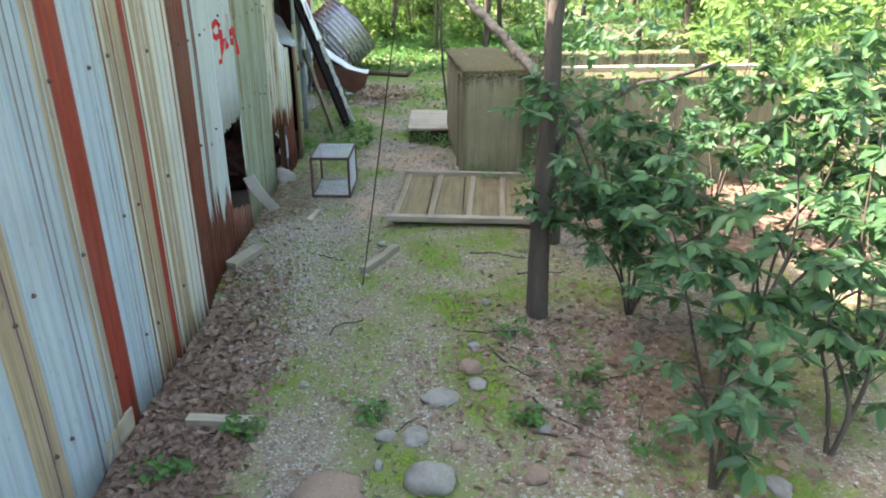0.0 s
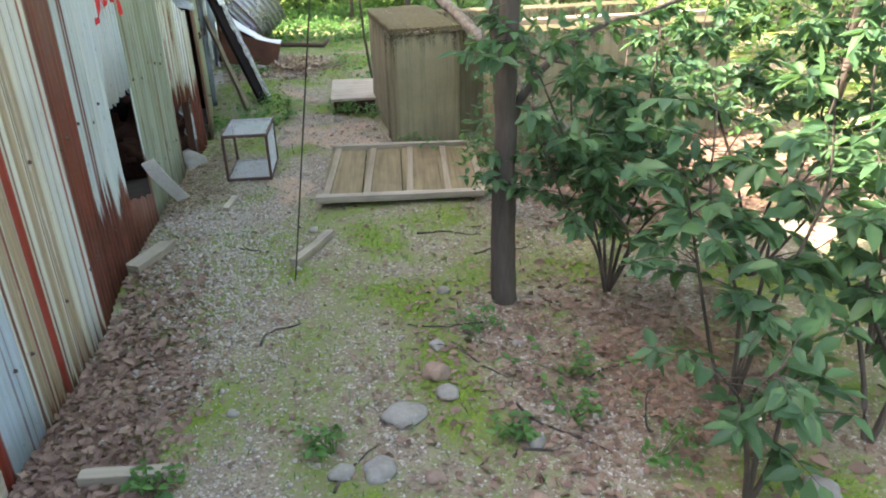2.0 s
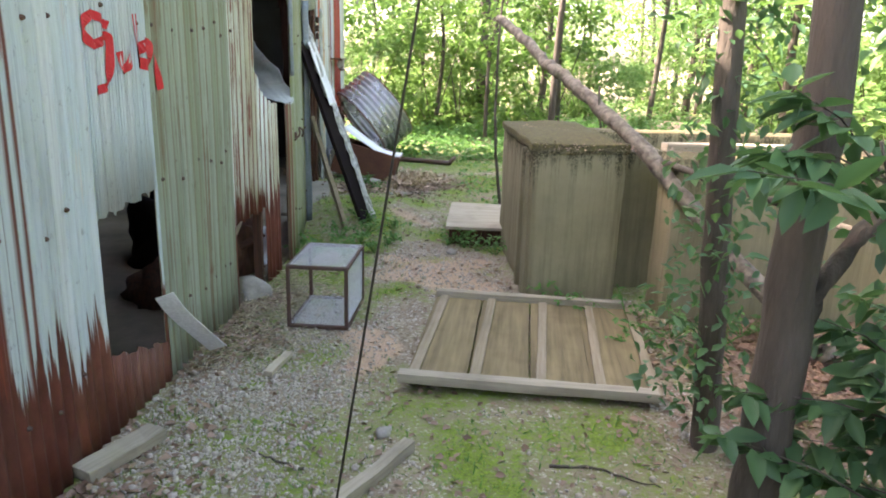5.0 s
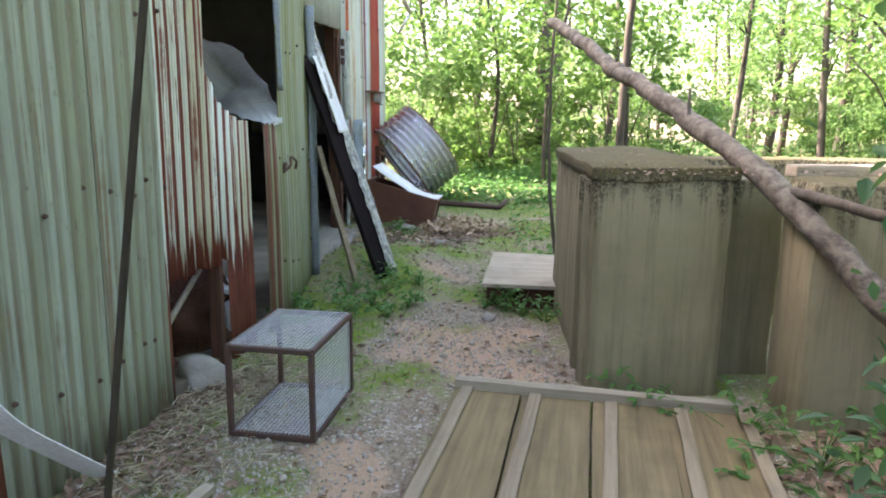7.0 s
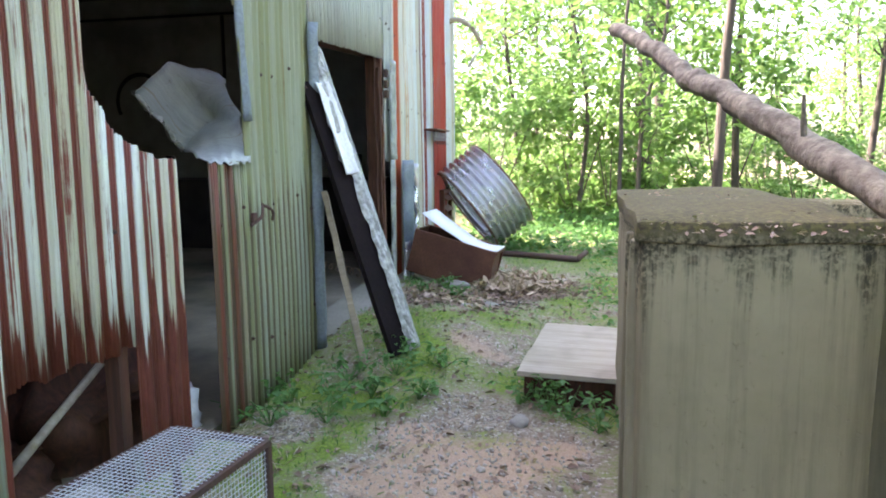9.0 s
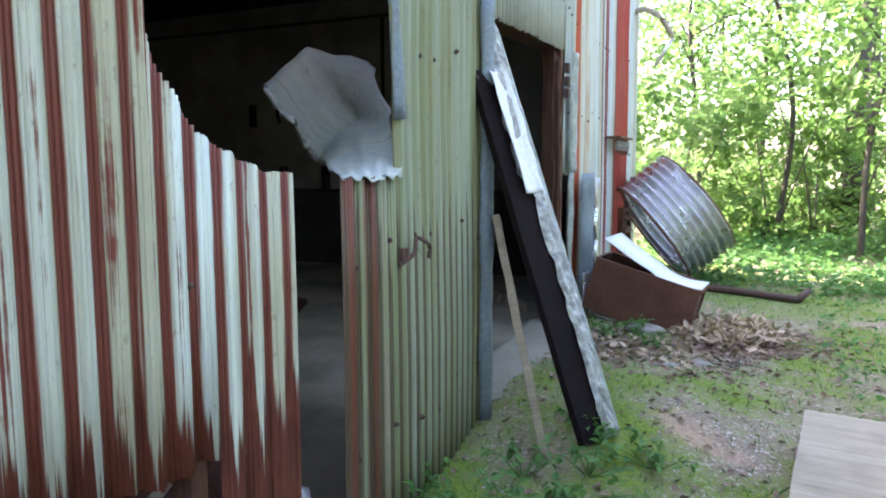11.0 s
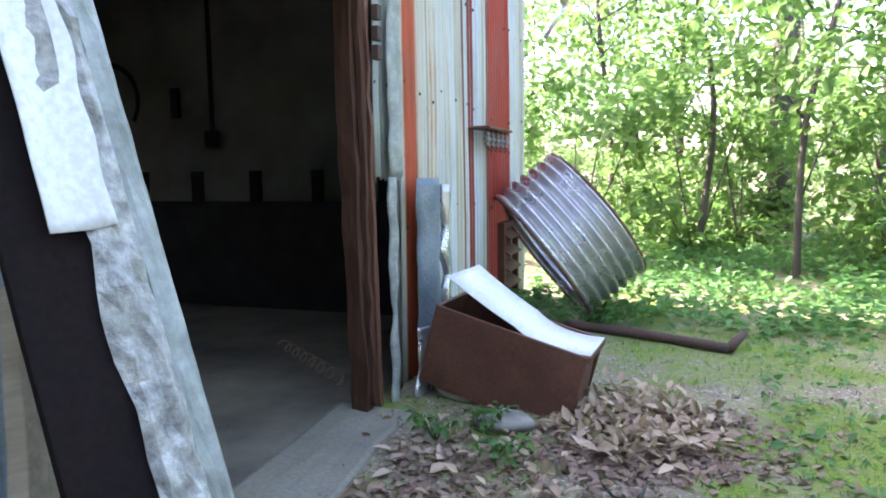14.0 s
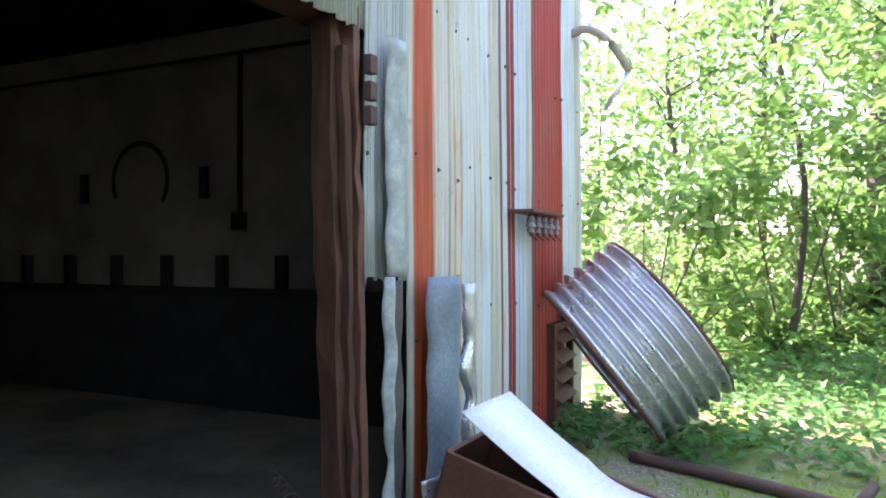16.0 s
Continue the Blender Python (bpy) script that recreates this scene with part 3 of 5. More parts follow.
for z in (1.92, 2.02, 1.83):
    part("hinge_block", one_box(0.04, 0.075, 0.1, 0.15, z, z + 0.07, 0.004), "iron_dark", door_1)

# ragged strip beside the doorway and the blue-grey flashing
edge_strip = thing("torn_wall_edge", pose(-0.97, 11.9, 0.04), "torn iron edge and mouldy board strip beside the doorway", "wall strip")


def ragged(name, y0, y1, z0, z1, material, parent, x=0.0, amp=0.02, curl=0.03, seed=0, ny=6, nz=22):
    vs, fs = [], []
    for j in range(nz + 1):
        z = z0 + (z1 - z0) * j / nz
        a = y0 + amp * noise.noise((z * 7, seed, 1))
        b = y1 + amp * noise.noise((z * 6, seed, 5))
        for i in range(ny + 1):
            t = i / ny
            vs.append((x + curl * math.sin(math.pi * t) + 0.012 * noise.noise((t * 3, z * 5, seed)), a + (b - a) * t, z))
    for j in range(nz):
        for i in range(ny):
            k = j * (ny + 1) + i
            fs.append((k, k + 1, k + ny + 2, k + ny + 1))
    ob = mesh_ob(name, vs, fs, material, parent, True)
    mod = ob.modifiers.new("thickness", "SOLIDIFY")
    mod.thickness = 0.004
    return ob


ragged("torn_strip", -0.08, -0.02, 0.02, 1.22, "edge_metal", edge_strip, 0.03, 0.05, 0.03, 1)
ragged("mouldy_board", 0.02, 0.13, 0.05, 1.2, "concrete_dark", edge_strip, 0.0, 0.01, 0.0, 2)
ragged("torn_strip", -0.07, 0.10, 1.22, 2.15, "edge_metal", edge_strip, 0.035, 0.03, 0.03, 3)
flash = thing("bent_flashing", pose(-0.93, 12.12, 0.03), "bent blue-grey metal flashing hanging by the doorway", "flashing")
ragged("flashing_sheet", 0.02, 0.34, 0.0, 1.22, "flashing", flash, 0.02, 0.03, 0.07, 4)
ragged("curled_edge", 0.32, 0.42, 0.0, 1.18, "galvanised", flash, 0.05, 0.07, 0.05, 5)
ragged("torn_tail", -0.18, -0.02, -0.02, 0.42, "galvanised", flash, 0.09, 0.05, 0.03, 6)

# the folded flap at the window hole and its dented sheet
flap = thing("bent_iron_flap", pose(-0.72, 8.36, 1.26), "torn grey-white iron sheet bent inward over the wall hole", "metal sheet")


def build_flap():
    """The sheet folded inward at the sill of the hole: a lower leaf, a crease and a buckled upper leaf."""
    rows = [[(-0.70, 8.17, 1.275), (-0.69, 8.38, 1.265), (-0.70, 8.58, 1.275)],
            [(-1.25, 8.86, 1.35), (-1.17, 9.0, 1.51), (-0.84, 8.74, 1.50)],
            [(-1.53, 8.88, 1.66), (-1.43, 9.07, 1.84), (-1.26, 9.3, 1.80)]]
    base = Vector((-0.72, 8.36, 1.26))
    n, m = 20, 10
    vs, fs = [], []
    for j in range(2 * m + 1):
        lo, hi, t = (rows[0], rows[1], j / m) if j <= m else (rows[1], rows[2], j / m - 1)
        for i in range(n + 1):
            u = i / n
            a, b, c = [Vector(lo[q]).lerp(Vector(hi[q]), t) for q in range(3)]
            p = a.lerp(b, 2 * u) if u < 0.5 else b.lerp(c, 2 * u - 1)
            p += 0.035 * noise.noise_vector(p * 5) * min(1, j / 4) + 0.012 * noise.noise_vector(p * 16)
            p.z += 0.008 * math.sin(2 * math.pi * p.y / PITCH) * max(0, 1 - j / 5)
            vs.append(p - base)
    for j in range(2 * m):
        for i in range(n):
            k = j * (n + 1) + i
            fs.append((k, k + 1, k + n + 2, k + n + 1))
    ob = mesh_ob("flap_sheet", vs, fs, "sheet_grey", flap, True)
    ob.modifiers.new("thickness", "SOLIDIFY").thickness = 0.003
    edge = [v + Vector((0, 0, 0.004)) for v in vs[m * (n + 1) :: n + 1]]
    v2, f2 = tube_data(edge, [0.016] * len(edge), 7, 0.5, 4)
    mesh_ob("curled_edge", v2, f2, "foil", flap, True)


build_flap()
side_strip = ragged("side_strip", 0.09, 0.16, 0.2, 1.25, "flashing", flap, 0.0, 0.015, 0.02, 8)
side_strip.matrix_local = pose(0, 0.12, 0, 5, 0, 0)

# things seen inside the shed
bench = thing("dark_bench", pose(-5.2, 14.4, 0.045), "long near-black low concrete bench along the end wall", "bench")
part("bench_body", one_box(-3.6, 3.4, -0.4, 0.62, 0, 0.95, 0.02), "black_and_shade", bench)
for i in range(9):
    part("upright", one_box(-3.2 + i * 0.75, -3.1 + i * 0.75, 0.5, 0.6, 0.95, 1.28, 0.01), "black_and_shade", bench)
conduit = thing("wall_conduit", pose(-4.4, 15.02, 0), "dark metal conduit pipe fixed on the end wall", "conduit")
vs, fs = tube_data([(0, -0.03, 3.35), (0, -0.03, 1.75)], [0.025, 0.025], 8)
mesh_ob("conduit_pipe", vs, fs, "black_and_shade", conduit)
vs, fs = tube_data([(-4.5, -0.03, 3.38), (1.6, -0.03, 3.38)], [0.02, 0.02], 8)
mesh_ob("conduit_pipe", vs, fs, "black_and_shade", conduit)
part("junction_box", one_box(-0.07, 0.07, -0.09, 0, 1.58, 1.76, 0.01), "black_and_shade", conduit)
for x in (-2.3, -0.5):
    tagged(part("wall_slot", one_box(-4.4 + x - 0.05, -4.4 + x + 0.05, 14.99, 15.04, 1.92, 2.25, 0.005), "black_and_shade"), "small dark slot in the plastered end wall", "slot")
mark = bpy.data.meshes.new("wall_ring")
bm = bmesh.new()
for i in range(40):
    a0, a1 = [1.15 * math.pi - 1.35 * math.pi * (i + d) / 40 for d in (0, 1)]
    q = [bm.verts.new((r * math.cos(a), 0, r * math.sin(a))) for a, r in ((a0, 0.38), (a1, 0.38), (a1, 0.44), (a0, 0.44))]
    bm.faces.new(q)
wall_mark = tagged(part("painted_ring_mark", bm, "black_and_shade"), "faded dark ring painted on the plaster wall", "marking")
wall_mark.matrix_world = pose(-5.85, 15.04, 2.15)
can = thing("drink_can", pose(-2.35, 11.5, 0.045 + 0.033, 90, 0, 60), "small pale crushed drink can on the floor", "can")
bm = bmesh.new()
bmesh.ops.create_cone(bm, cap_ends=True, segments=16, radius1=0.032, radius2=0.032, depth=0.11)
bmesh.ops.bevel(bm, geom=[e for e in bm.edges if abs(e.verts[0].co.z - e.verts[1].co.z) < 1e-4], offset=0.005, segments=2, affect="EDGES")
part("can_body", bm, "wire", can, smooth=False)

# graffiti: the strokes of a short red scrawl
graf = thing("red_graffiti", pose(0, 0, 0), "red spray-painted scrawl on the pale iron", "graffiti")


def stroke(points, width=0.035):
    vs, fs = [], []
    P = smooth_line([(0, y, z) for y, z in points], 8)
    for i, p in enumerate(P):
        d = (P[min(i + 1, len(P) - 1)] - P[max(i - 1, 0)]).normalized()
        s = Vector((0, -d.z, d.y)) * width / 2
        for q in (p + s, p - s):
            vs.append((iron_x(q.y, q.z, 1) + 0.006, q.y, q.z))
    fs = [(2 * i, 2 * i + 1, 2 * i + 3, 2 * i + 2) for i in range(len(P) - 1)]
    mesh_ob("paint_stroke", vs, fs, "graffiti", graf)


stroke([(5.78, 1.72), (5.66, 1.76), (5.60, 1.70), (5.66, 1.64), (5.77, 1.68), (5.78, 1.60), (5.75, 1.50), (5.66, 1.46)])
stroke([(5.86, 1.62), (5.88, 1.55), (5.93, 1.56), (5.96, 1.62)])
stroke([(6.02, 1.78), (6.03, 1.66), (6.05, 1.56)])
stroke([(6.03, 1.62), (6.14, 1.66), (6.12, 1.57), (6.04, 1.58)], 0.05)
stroke([(6.2, 1.62), (6.24, 1.45)])

# ---- leaning dark panel with its metal edge ----
panel = thing("loose_door", pose(0, 0, 0), "black felt-covered door with torn silver metal edge, leaning outside", "door")


def build_panel():
    foot, top = Vector((-0.12, 9.50, 0.10)), Vector((-0.79, 9.66, 1.97))
    up = (top - foot).normalized()
    side = Vector((-0.30, -0.52, 0)) - up * Vector((-0.30, -0.52, 0)).dot(up)
    side.normalize()
    out = up.cross(side)
    m = Matrix((side, out, up)).transposed().to_4x4()
    m.translation = foot
    L = (top - foot).length
    b = board("panel_board", 0.05, 0.21, -0.02, 0.02, 0.0, L - 0.22, "bitumen", panel, rough=0.004)
    b.matrix_world = m
    for name, x0, x1, y, mat_, seed in (("metal_edge", -0.005, 0.075, 0.03, "foil", 3), ("metal_return", -0.06, -0.006, -0.012, "edge_metal", 7)):
        vs, fs = [], []
        nz, ny = 46, 5
        for j in range(nz + 1):
            z = L * j / nz
            for i in range(ny + 1):
                t = i / ny
                w = x0 + (x1 - x0) * t + ((0.05 * max(0, noise.noise((z * 3.5, seed, 0))) + 0.07 * sstep(1.15, 1.3, z) * (1 - sstep(1.55, 1.85, z)) * (0.6 + noise.noise((z * 11, 3, 0)))) if t > 0.9 and seed == 3 else 0)
                vs.append((w, y + (0.022 if seed == 3 else 0.005) * noise.noise((t * 3, z * 13, seed)) + (0.012 if 0 < i < ny else 0), z))
        for j in range(nz):
            for i in range(ny):
                q = j * (ny + 1) + i
                fs.append((q, q + 1, q + ny + 2, q + ny + 1))
        o = mesh_ob(name, vs, fs, mat_, panel, False)
        o.modifiers.new("thickness", "SOLIDIFY").thickness = 0.003
        o.matrix_world = m
    o = ragged("torn_foil", -0.02, 0.09, 1.15, 1.75, "white_enamel", panel, 0.0, 0.03, 0.02, 12)
    o.matrix_world = m @ pose(0.05, 0.06, 0, 0, 0, -90)


build_panel()
prop = thing("leaning_plank", pose(0, 0, 0), "weathered pale wooden plank leaning against the iron wall", "plank")
a, b = Vector((-0.36, 9.23, 0.04)), Vector((-0.71, 9.55, 1.06))
w = board("plank_board", -0.065, 0.065, -0.018, 0.018, 0, (b - a).length, "wood_pale", prop, rough=0.008, cuts=10)
w.matrix_world = look(a, b) @ pose(0, 0, 0, 180, 0, 0) @ pose(0, 0, 0, 0, 0, 60)
strip = thing("hanging_edge_strip", pose(-0.79, 9.53, 0.06), "dented blue-grey metal strip along the doorway edge", "metal strip")
ragged("strip_sheet", -0.04, 0.05, 0.0, 2.05, "flashing", strip, 0.02, 0.03, 0.05, 21)
ragged("strip_sheet", 0.04, 0.10, 0.0, 1.3, "wood_dark", strip, -0.01, 0.02, 0.02, 22)

# ---- wire cage ----
cage = thing("wire_cage", pose(-0.475, 6.86, ground_z(-0.3, 7.1) + 0.005, 0, 0, -6), "empty rusty steel-framed wire mesh cage on the path", "cage")
CW, CD, CH = 0.36, 0.54, 0.39
for x in (0, CW):
    for y in (0, CD):
        part("corner_bar", one_box(x - 0.011, x + 0.011, y - 0.011, y + 0.011, 0, CH, 0.003), "iron_dark", cage)
for z in (0.011, CH):
    for y in (0, CD):
        part("cross_bar", one_box(0, CW, y - 0.012, y + 0.012, z - 0.011, z + 0.011, 0.003), "iron_dark", cage)
    for x in (0, CW):
        part("cross_bar", one_box(x - 0.012, x + 0.012, 0, CD, z - 0.011, z + 0.011, 0.003), "iron_dark", cage)


def wires(name, m, w, h, step=0.018):
    bm = bmesh.new()
    r = 0.0009
    for i in range(1, round(w / step)):
        box(bm, i * step - r, i * step + r, 0, h, -r, r)
    for j in range(1, round(h / step)):
        box(bm, 0, w, j * step - r, j * step + r, -r * 0.5, r * 1.5)
    o = part(name, bm, "wire", cage, "fine galvanised square wire mesh")
    o.matrix_local = m


wires("mesh_panel", pose(0, 0, CH + 0.013), CW, CD)
wires("mesh_panel", pose(CW, 0, 0, 90, 0, 90), CD, CH)
wires("mesh_panel", pose(0, 0, 0.024), CW, CD)

# ---- the framed wooden panel on the ground ----
wood_panel = thing("wooden_panel", pose(0.25, 6.03, 0.035, 0.5, 0, -9), "old plywood panel with pale nailed battens lying on the ground", "wooden panel")
PW, PD = 1.27, 1.33
board("rail", -0.03, PW, -0.02, 0.05, 0.005, 0.055, "wood_pale_x", wood_panel, rough=0.006)
board("rail", 0.0, PW, PD - 0.05, PD + 0.01, 0.005, 0.055, "wood_pale_x", wood_panel, rough=0.006)
for x in (0.0, 0.32, 0.66, 0.96, PW - 0.045):
    board("batten", x - 0.01, x + 0.045, 0.05, PD - 0.05, 0.005, 0.03, "wood_pale", wood_panel, pose(0.02, 0, 0, 0, 0, -1.2), rough=0.006)
for x in (0.0, 0.32, 0.64, 0.95):
    board("plywood_sheet", x + 0.004, x + 0.314, 0.02, PD - 0.02, -0.012, 0.012, "plywood", wood_panel, rough=0.003)

# ---- concrete tank with moss on its rim ----
tank = thing("concrete_tank", pose(1.085, 7.45, 0), "stained grey concrete tank walls with mossy rim", "concrete tank")


def rough_block(name, x0, x1, y0, y1, z0, z1, material, amp=0.012, bevel=0.05):
    bm = one_box(x0, x1, y0, y1, z0, z1, bevel)
    bmesh.ops.subdivide_edges(bm, edges=bm.edges[:], cuts=5, use_grid_fill=True)
    for v in bm.verts:
        v.co += amp * noise.noise_vector(v.co * 3.1) + amp * 0.4 * noise.noise_vector(v.co * 11)
    return part(name, bm, material, tank, smooth=True)


def tank_material():
    n = Nodes("stained_tank_concrete")
    z = n.axis(2)
    a, b = n.noise(2.5, 6, 0.65), n.noise(1, 5, 0.7, None, (16, 16, 0.9))
    pit = n.noise(55, 3, 0.7)
    col = n.mix(n.ramp(a, 0.3, 0.7), (0.28, 0.25, 0.165), (0.20, 0.18, 0.115))
    col = n.mix(n.ramp(b, 0.45, 0.75, 0, 0.55), col, (0.085, 0.07, 0.042))
    rim = n.ramp(n.math("ADD", z, n.math("MULTIPLY", n.math("SUBTRACT", b, 0.5), 0.9)), 0.90, 1.05)
    col = n.mix(n.math("MULTIPLY", rim, n.ramp(pit, 0.38, 0.55)), col, (0.045, 0.043, 0.028))
    top = n.ramp(n.math("ADD", z, n.math("MULTIPLY", n.math("SUBTRACT", a, 0.5), 0.06)), 1.05, 1.085)
    green = n.mix(n.ramp(pit, 0.4, 0.6), (0.055, 0.045, 0.03), (0.11, 0.10, 0.042))
    col = n.mix(top, col, green)
    return n.done(col, 0.92, 0, n.math("ADD", n.math("MULTIPLY", a, 0.5), n.math("MULTIPLY", n.ramp(pit, 0.62, 0.72), -1.0)), 0.006, 0.6, 0.2)


M["tank"] = tank_material()
rough_block("tank_pier", 0, 0.65, 0, 1.7, -0.1, 1.095, "tank")
rough_block("rim_crust", -0.02, 0.66, -0.018, 1.7, 1.045, 1.112, "tank", 0.022, 0.02)
rough_block("edge_rib", -0.025, 0.02, 0.10, 0.16, -0.1, 1.04, "tank", 0.006, 0.015)
rough_block("edge_rib", -0.03, 0.02, 0.28, 0.36, -0.1, 1.04, "tank", 0.006, 0.015)
rough_block("tank_wall", 0.86, 3.3, -0.34, 0.0, -0.1, 1.08, "tank")
rough_block("tank_infill", 0.55, 1.0, 0.30, 0.6, -0.1, 1.04, "tank", bevel=0.02)
rough_block("tank_wall", 0.6, 3.3, 1.45, 1.75, -0.1, 1.07, "tank")
rough_block("rim_board", 0.9, 3.2, -0.02, 0.10, 1.07, 1.13, "wood_grey", 0.008, 0.01)

# ---- the board behind the tank ----
low_board = thing("board_on_blocks", pose(0.575, 8.95, ground_z(0.8, 9.4), 0, 0, -6), "grey weathered board resting low on dark timber", "board")
board("board_top", 0, 0.75, 0, 0.95, 0.15, 0.178, "wood_grey", low_board, pose(0, 0, 0, 2, 0, 0))
board("bearer", 0.03, 0.75, 0.05, 0.15, -0.02, 0.148, "wood_dark", low_board)
board("bearer", 0.03, 0.75, 0.78, 0.88, -0.02, 0.17, "wood_dark", low_board)

# ---- fallen branch across the tank ----
log = thing("fallen_branch", pose(0, 0, 0), "pale peeling fallen tree branch leaning across the tank", "branch")
P = smooth_line([(1.06, 9.75, 2.03), (1.19, 9.35, 1.89), (1.35, 8.75, 1.65), (1.48, 8.33, 1.495), (1.62, 7.95, 1.33), (1.86, 7.3, 1.03), (2.15, 6.9, 0.62), (2.55, 6.5, 0.18), (2.75, 6.3, 0.0)], 8, 0.006, 3)
vs, fs = tube_data(P, [0.041 + 0.021 * i / len(P) + 0.008 * noise.noise((i * 0.37, 2, 0)) for i in range(len(P))], 14, 0.05, 1)
mesh_ob("branch_stem", vs, fs, "bark_pale", log, True)
vs, fs = tube_data(smooth_line([(1.86, 7.3, 1.03), (2.2, 6.6, 0.95), (2.9, 6.0, 0.75), (3.6, 5.4, 0.5)], 5, 0.01, 4), [0.026 - 0.001 * i for i in range(16)], 8, 0.1, 2)
mesh_ob("side_limb", vs, fs, "bark", log, True)
vs, fs = tube_data([(1.62, 7.9, 1.33), (1.60, 7.85, 1.48)], [0.012, 0.006], 6)
mesh_ob("stub", vs, fs, "bark_pale", log)

# ---- brown cabinet lying by the wall, with a white bent sheet ----
LIE = pose(-0.04, 11.89, -0.04, 0, -15, 176)
trough = thing("fallen_cabinet", LIE, "rusty brown metal cabinet lying on its back", "cabinet")
LW, LD, LH = 0.82, 0.42, 0.43


def side(name, *a):
    return part(name, one_box(*a, 0.004), "rust_brown", trough)


side("side_panel", 0, LW, -0.012, 0.012, 0, LH)
side("side_panel", 0, LW, -LD - 0.012, -LD + 0.012, 0, LH)
side("back_panel", 0.0, LW, -LD + 0.013, -0.013, 0.0, 0.02)
end = side("end_panel", -0.012, 0.012, -LD + 0.02, -0.02, 0.02, LH - 0.03)
end.matrix_local = pose(-0.01, 0, 0, 0, 5, 2)
side("end_panel", LW - 0.012, LW + 0.012, -LD, 0, 0, LH)
part("rim", one_box(-0.012, 0.02, -LD, 0, LH - 0.03, LH + 0.004, 0.004), "rust_brown", trough)


def build_white():
    o = thing("white_bent_sheet", LIE, "curved white enamelled metal sheet lying on the cabinet", "metal sheet")
    vs, fs = [], []
    n = 24
    for i in range(n + 1):
        t = i / n
        x = -0.005 + 0.82 * t
        z = LH + 0.008 - 0.03 * math.sin(math.pi * min(1, t / 0.5)) + 0.15 * max(0, (t - 0.4) / 0.6) ** 1.3
        wob = 0.03 * t
        vs += [(x, -0.015 + wob * 0, z), (x - 0.03 * t, -LD + 0.01, z + 0.02 * t)]
    fs = [(2 * i, 2 * i + 2, 2 * i + 3, 2 * i + 1) for i in range(n)]
    q = mesh_ob("sheet", vs, fs, "white_enamel", o, True)
    q.modifiers.new("thickness", "SOLIDIFY").thickness = 0.004


build_white()

# ---- corrugated culvert ring leaning on the wall ----
ring = thing("culvert_ring", pose(0, 0, 0), "dented galvanised corrugated culvert ring tipped against the wall", "culvert pipe")


def build_ring():
    axis = Vector((0.72, 0.30, 0.60)).normalized()
    z = axis
    x = Vector((0, 0, 1)) - z * z.z
    x.normalize()
    y = z.cross(x)
    m = Matrix((x, y, z)).transposed().to_4x4()
    m.translation = Vector((-0.40, 14.25, 0.76))
    R, L, n, k = 0.60, 0.56, 72, 56
    vs, fs = [], []
    for inner in (0, 1):
        for j in range(k + 1):
            s = j / k
            for i in range(n):
                a = 2 * math.pi * i / n
                r = R + 0.024 * math.sin(2 * math.pi * s * 6.5) - 0.006 * inner
                dent = math.exp(-((((a + 2.2) % (2 * math.pi)) - math.pi) / 0.30) ** 2 - ((s - 0.75) / 0.2) ** 2)
                r -= 0.05 * dent * (1 + 0.5 * noise.noise((a * 5, s * 8, 0)))
                vs.append((r * math.cos(a), r * math.sin(a), (s - 0.5) * L))
    w = n * (k + 1)
    for j in range(k):
        for i in range(n):
            q = (i + 1) % n
            fs.append((j * n + i, j * n + q, (j + 1) * n + q, (j + 1) * n + i))
            fs.append((w + j * n + i, w + (j + 1) * n + i, w + (j + 1) * n + q, w + j * n + q))
    for i in range(n):
        q = (i + 1) % n
        fs.append((i, w + i, w + q, q))
        fs.append((k * n + i, k * n + q, w + k * n + q, w + k * n + i))
    o = mesh_ob("ring_wall", vs, fs, "galvanised", ring, True)
    o.matrix_world = m
    for s in (-0.5, 0.5):
        P = [(R * 1.01 * math.cos(2 * math.pi * i / 48), R * 1.01 * math.sin(2 * math.pi * i / 48), s * L) for i in range(49)]
        v2, f2 = tube_data(P, [0.014] * 49, 6)
        o = mesh_ob("rim", v2, f2, "rust_brown", ring)
        o.matrix_world = m


build_ring()

# ---- fittings on the far wall ----
rack = thing("insulator_rack", pose(-0.985, 13.72, 1.56), "rusty bracket with a row of small insulators on the wall", "insulator rack")
part("bracket", one_box(0, 0.16, -0.34, 0.36, 0.03, 0.05, 0.004), "rust_brown", rack)
for i in range(5):
    bm = bmesh.new()
    for z, r in ((0, 0.028), (-0.035, 0.034), (-0.07, 0.026)):
        bmesh.ops.create_cone(bm, cap_ends=True, segments=12, radius1=r, radius2=r * 0.6, depth=0.03, matrix=Matrix.Translation((0.1, -0.2 + 0.14 * i, z)))
    part("insulator", bm, "porcelain", rack, smooth=False)
    v2, f2 = tube_data([(0.1, -0.2 + 0.14 * i, 0.03), (0.1, -0.2 + 0.14 * i, -0.1), (0.13, -0.17 + 0.14 * i, -0.13)], [0.008] * 3, 6)
    mesh_ob("pin", v2, f2, "iron_dark", rack)
vent = thing("louvred_vent", pose(-0.98, 14.22, 0.1), "rusty brown louvred metal vent box leaning on the wall base", "vent")
part("vent_frame", one_box(0, 0.05, 0, 0.05, 0, 0.75, 0.004), "rust_brown", vent)
part("vent_frame", one_box(0, 0.05, 0.5, 0.55, 0, 0.75, 0.004), "rust_brown", vent)
part("vent_frame", one_box(0, 0.05, 0.05, 0.5, 0.7, 0.75, 0.004), "rust_brown", vent)
part("vent_back", one_box(-0.02, 0.0, 0, 0.55, 0, 0.75), "iron_dark", vent)
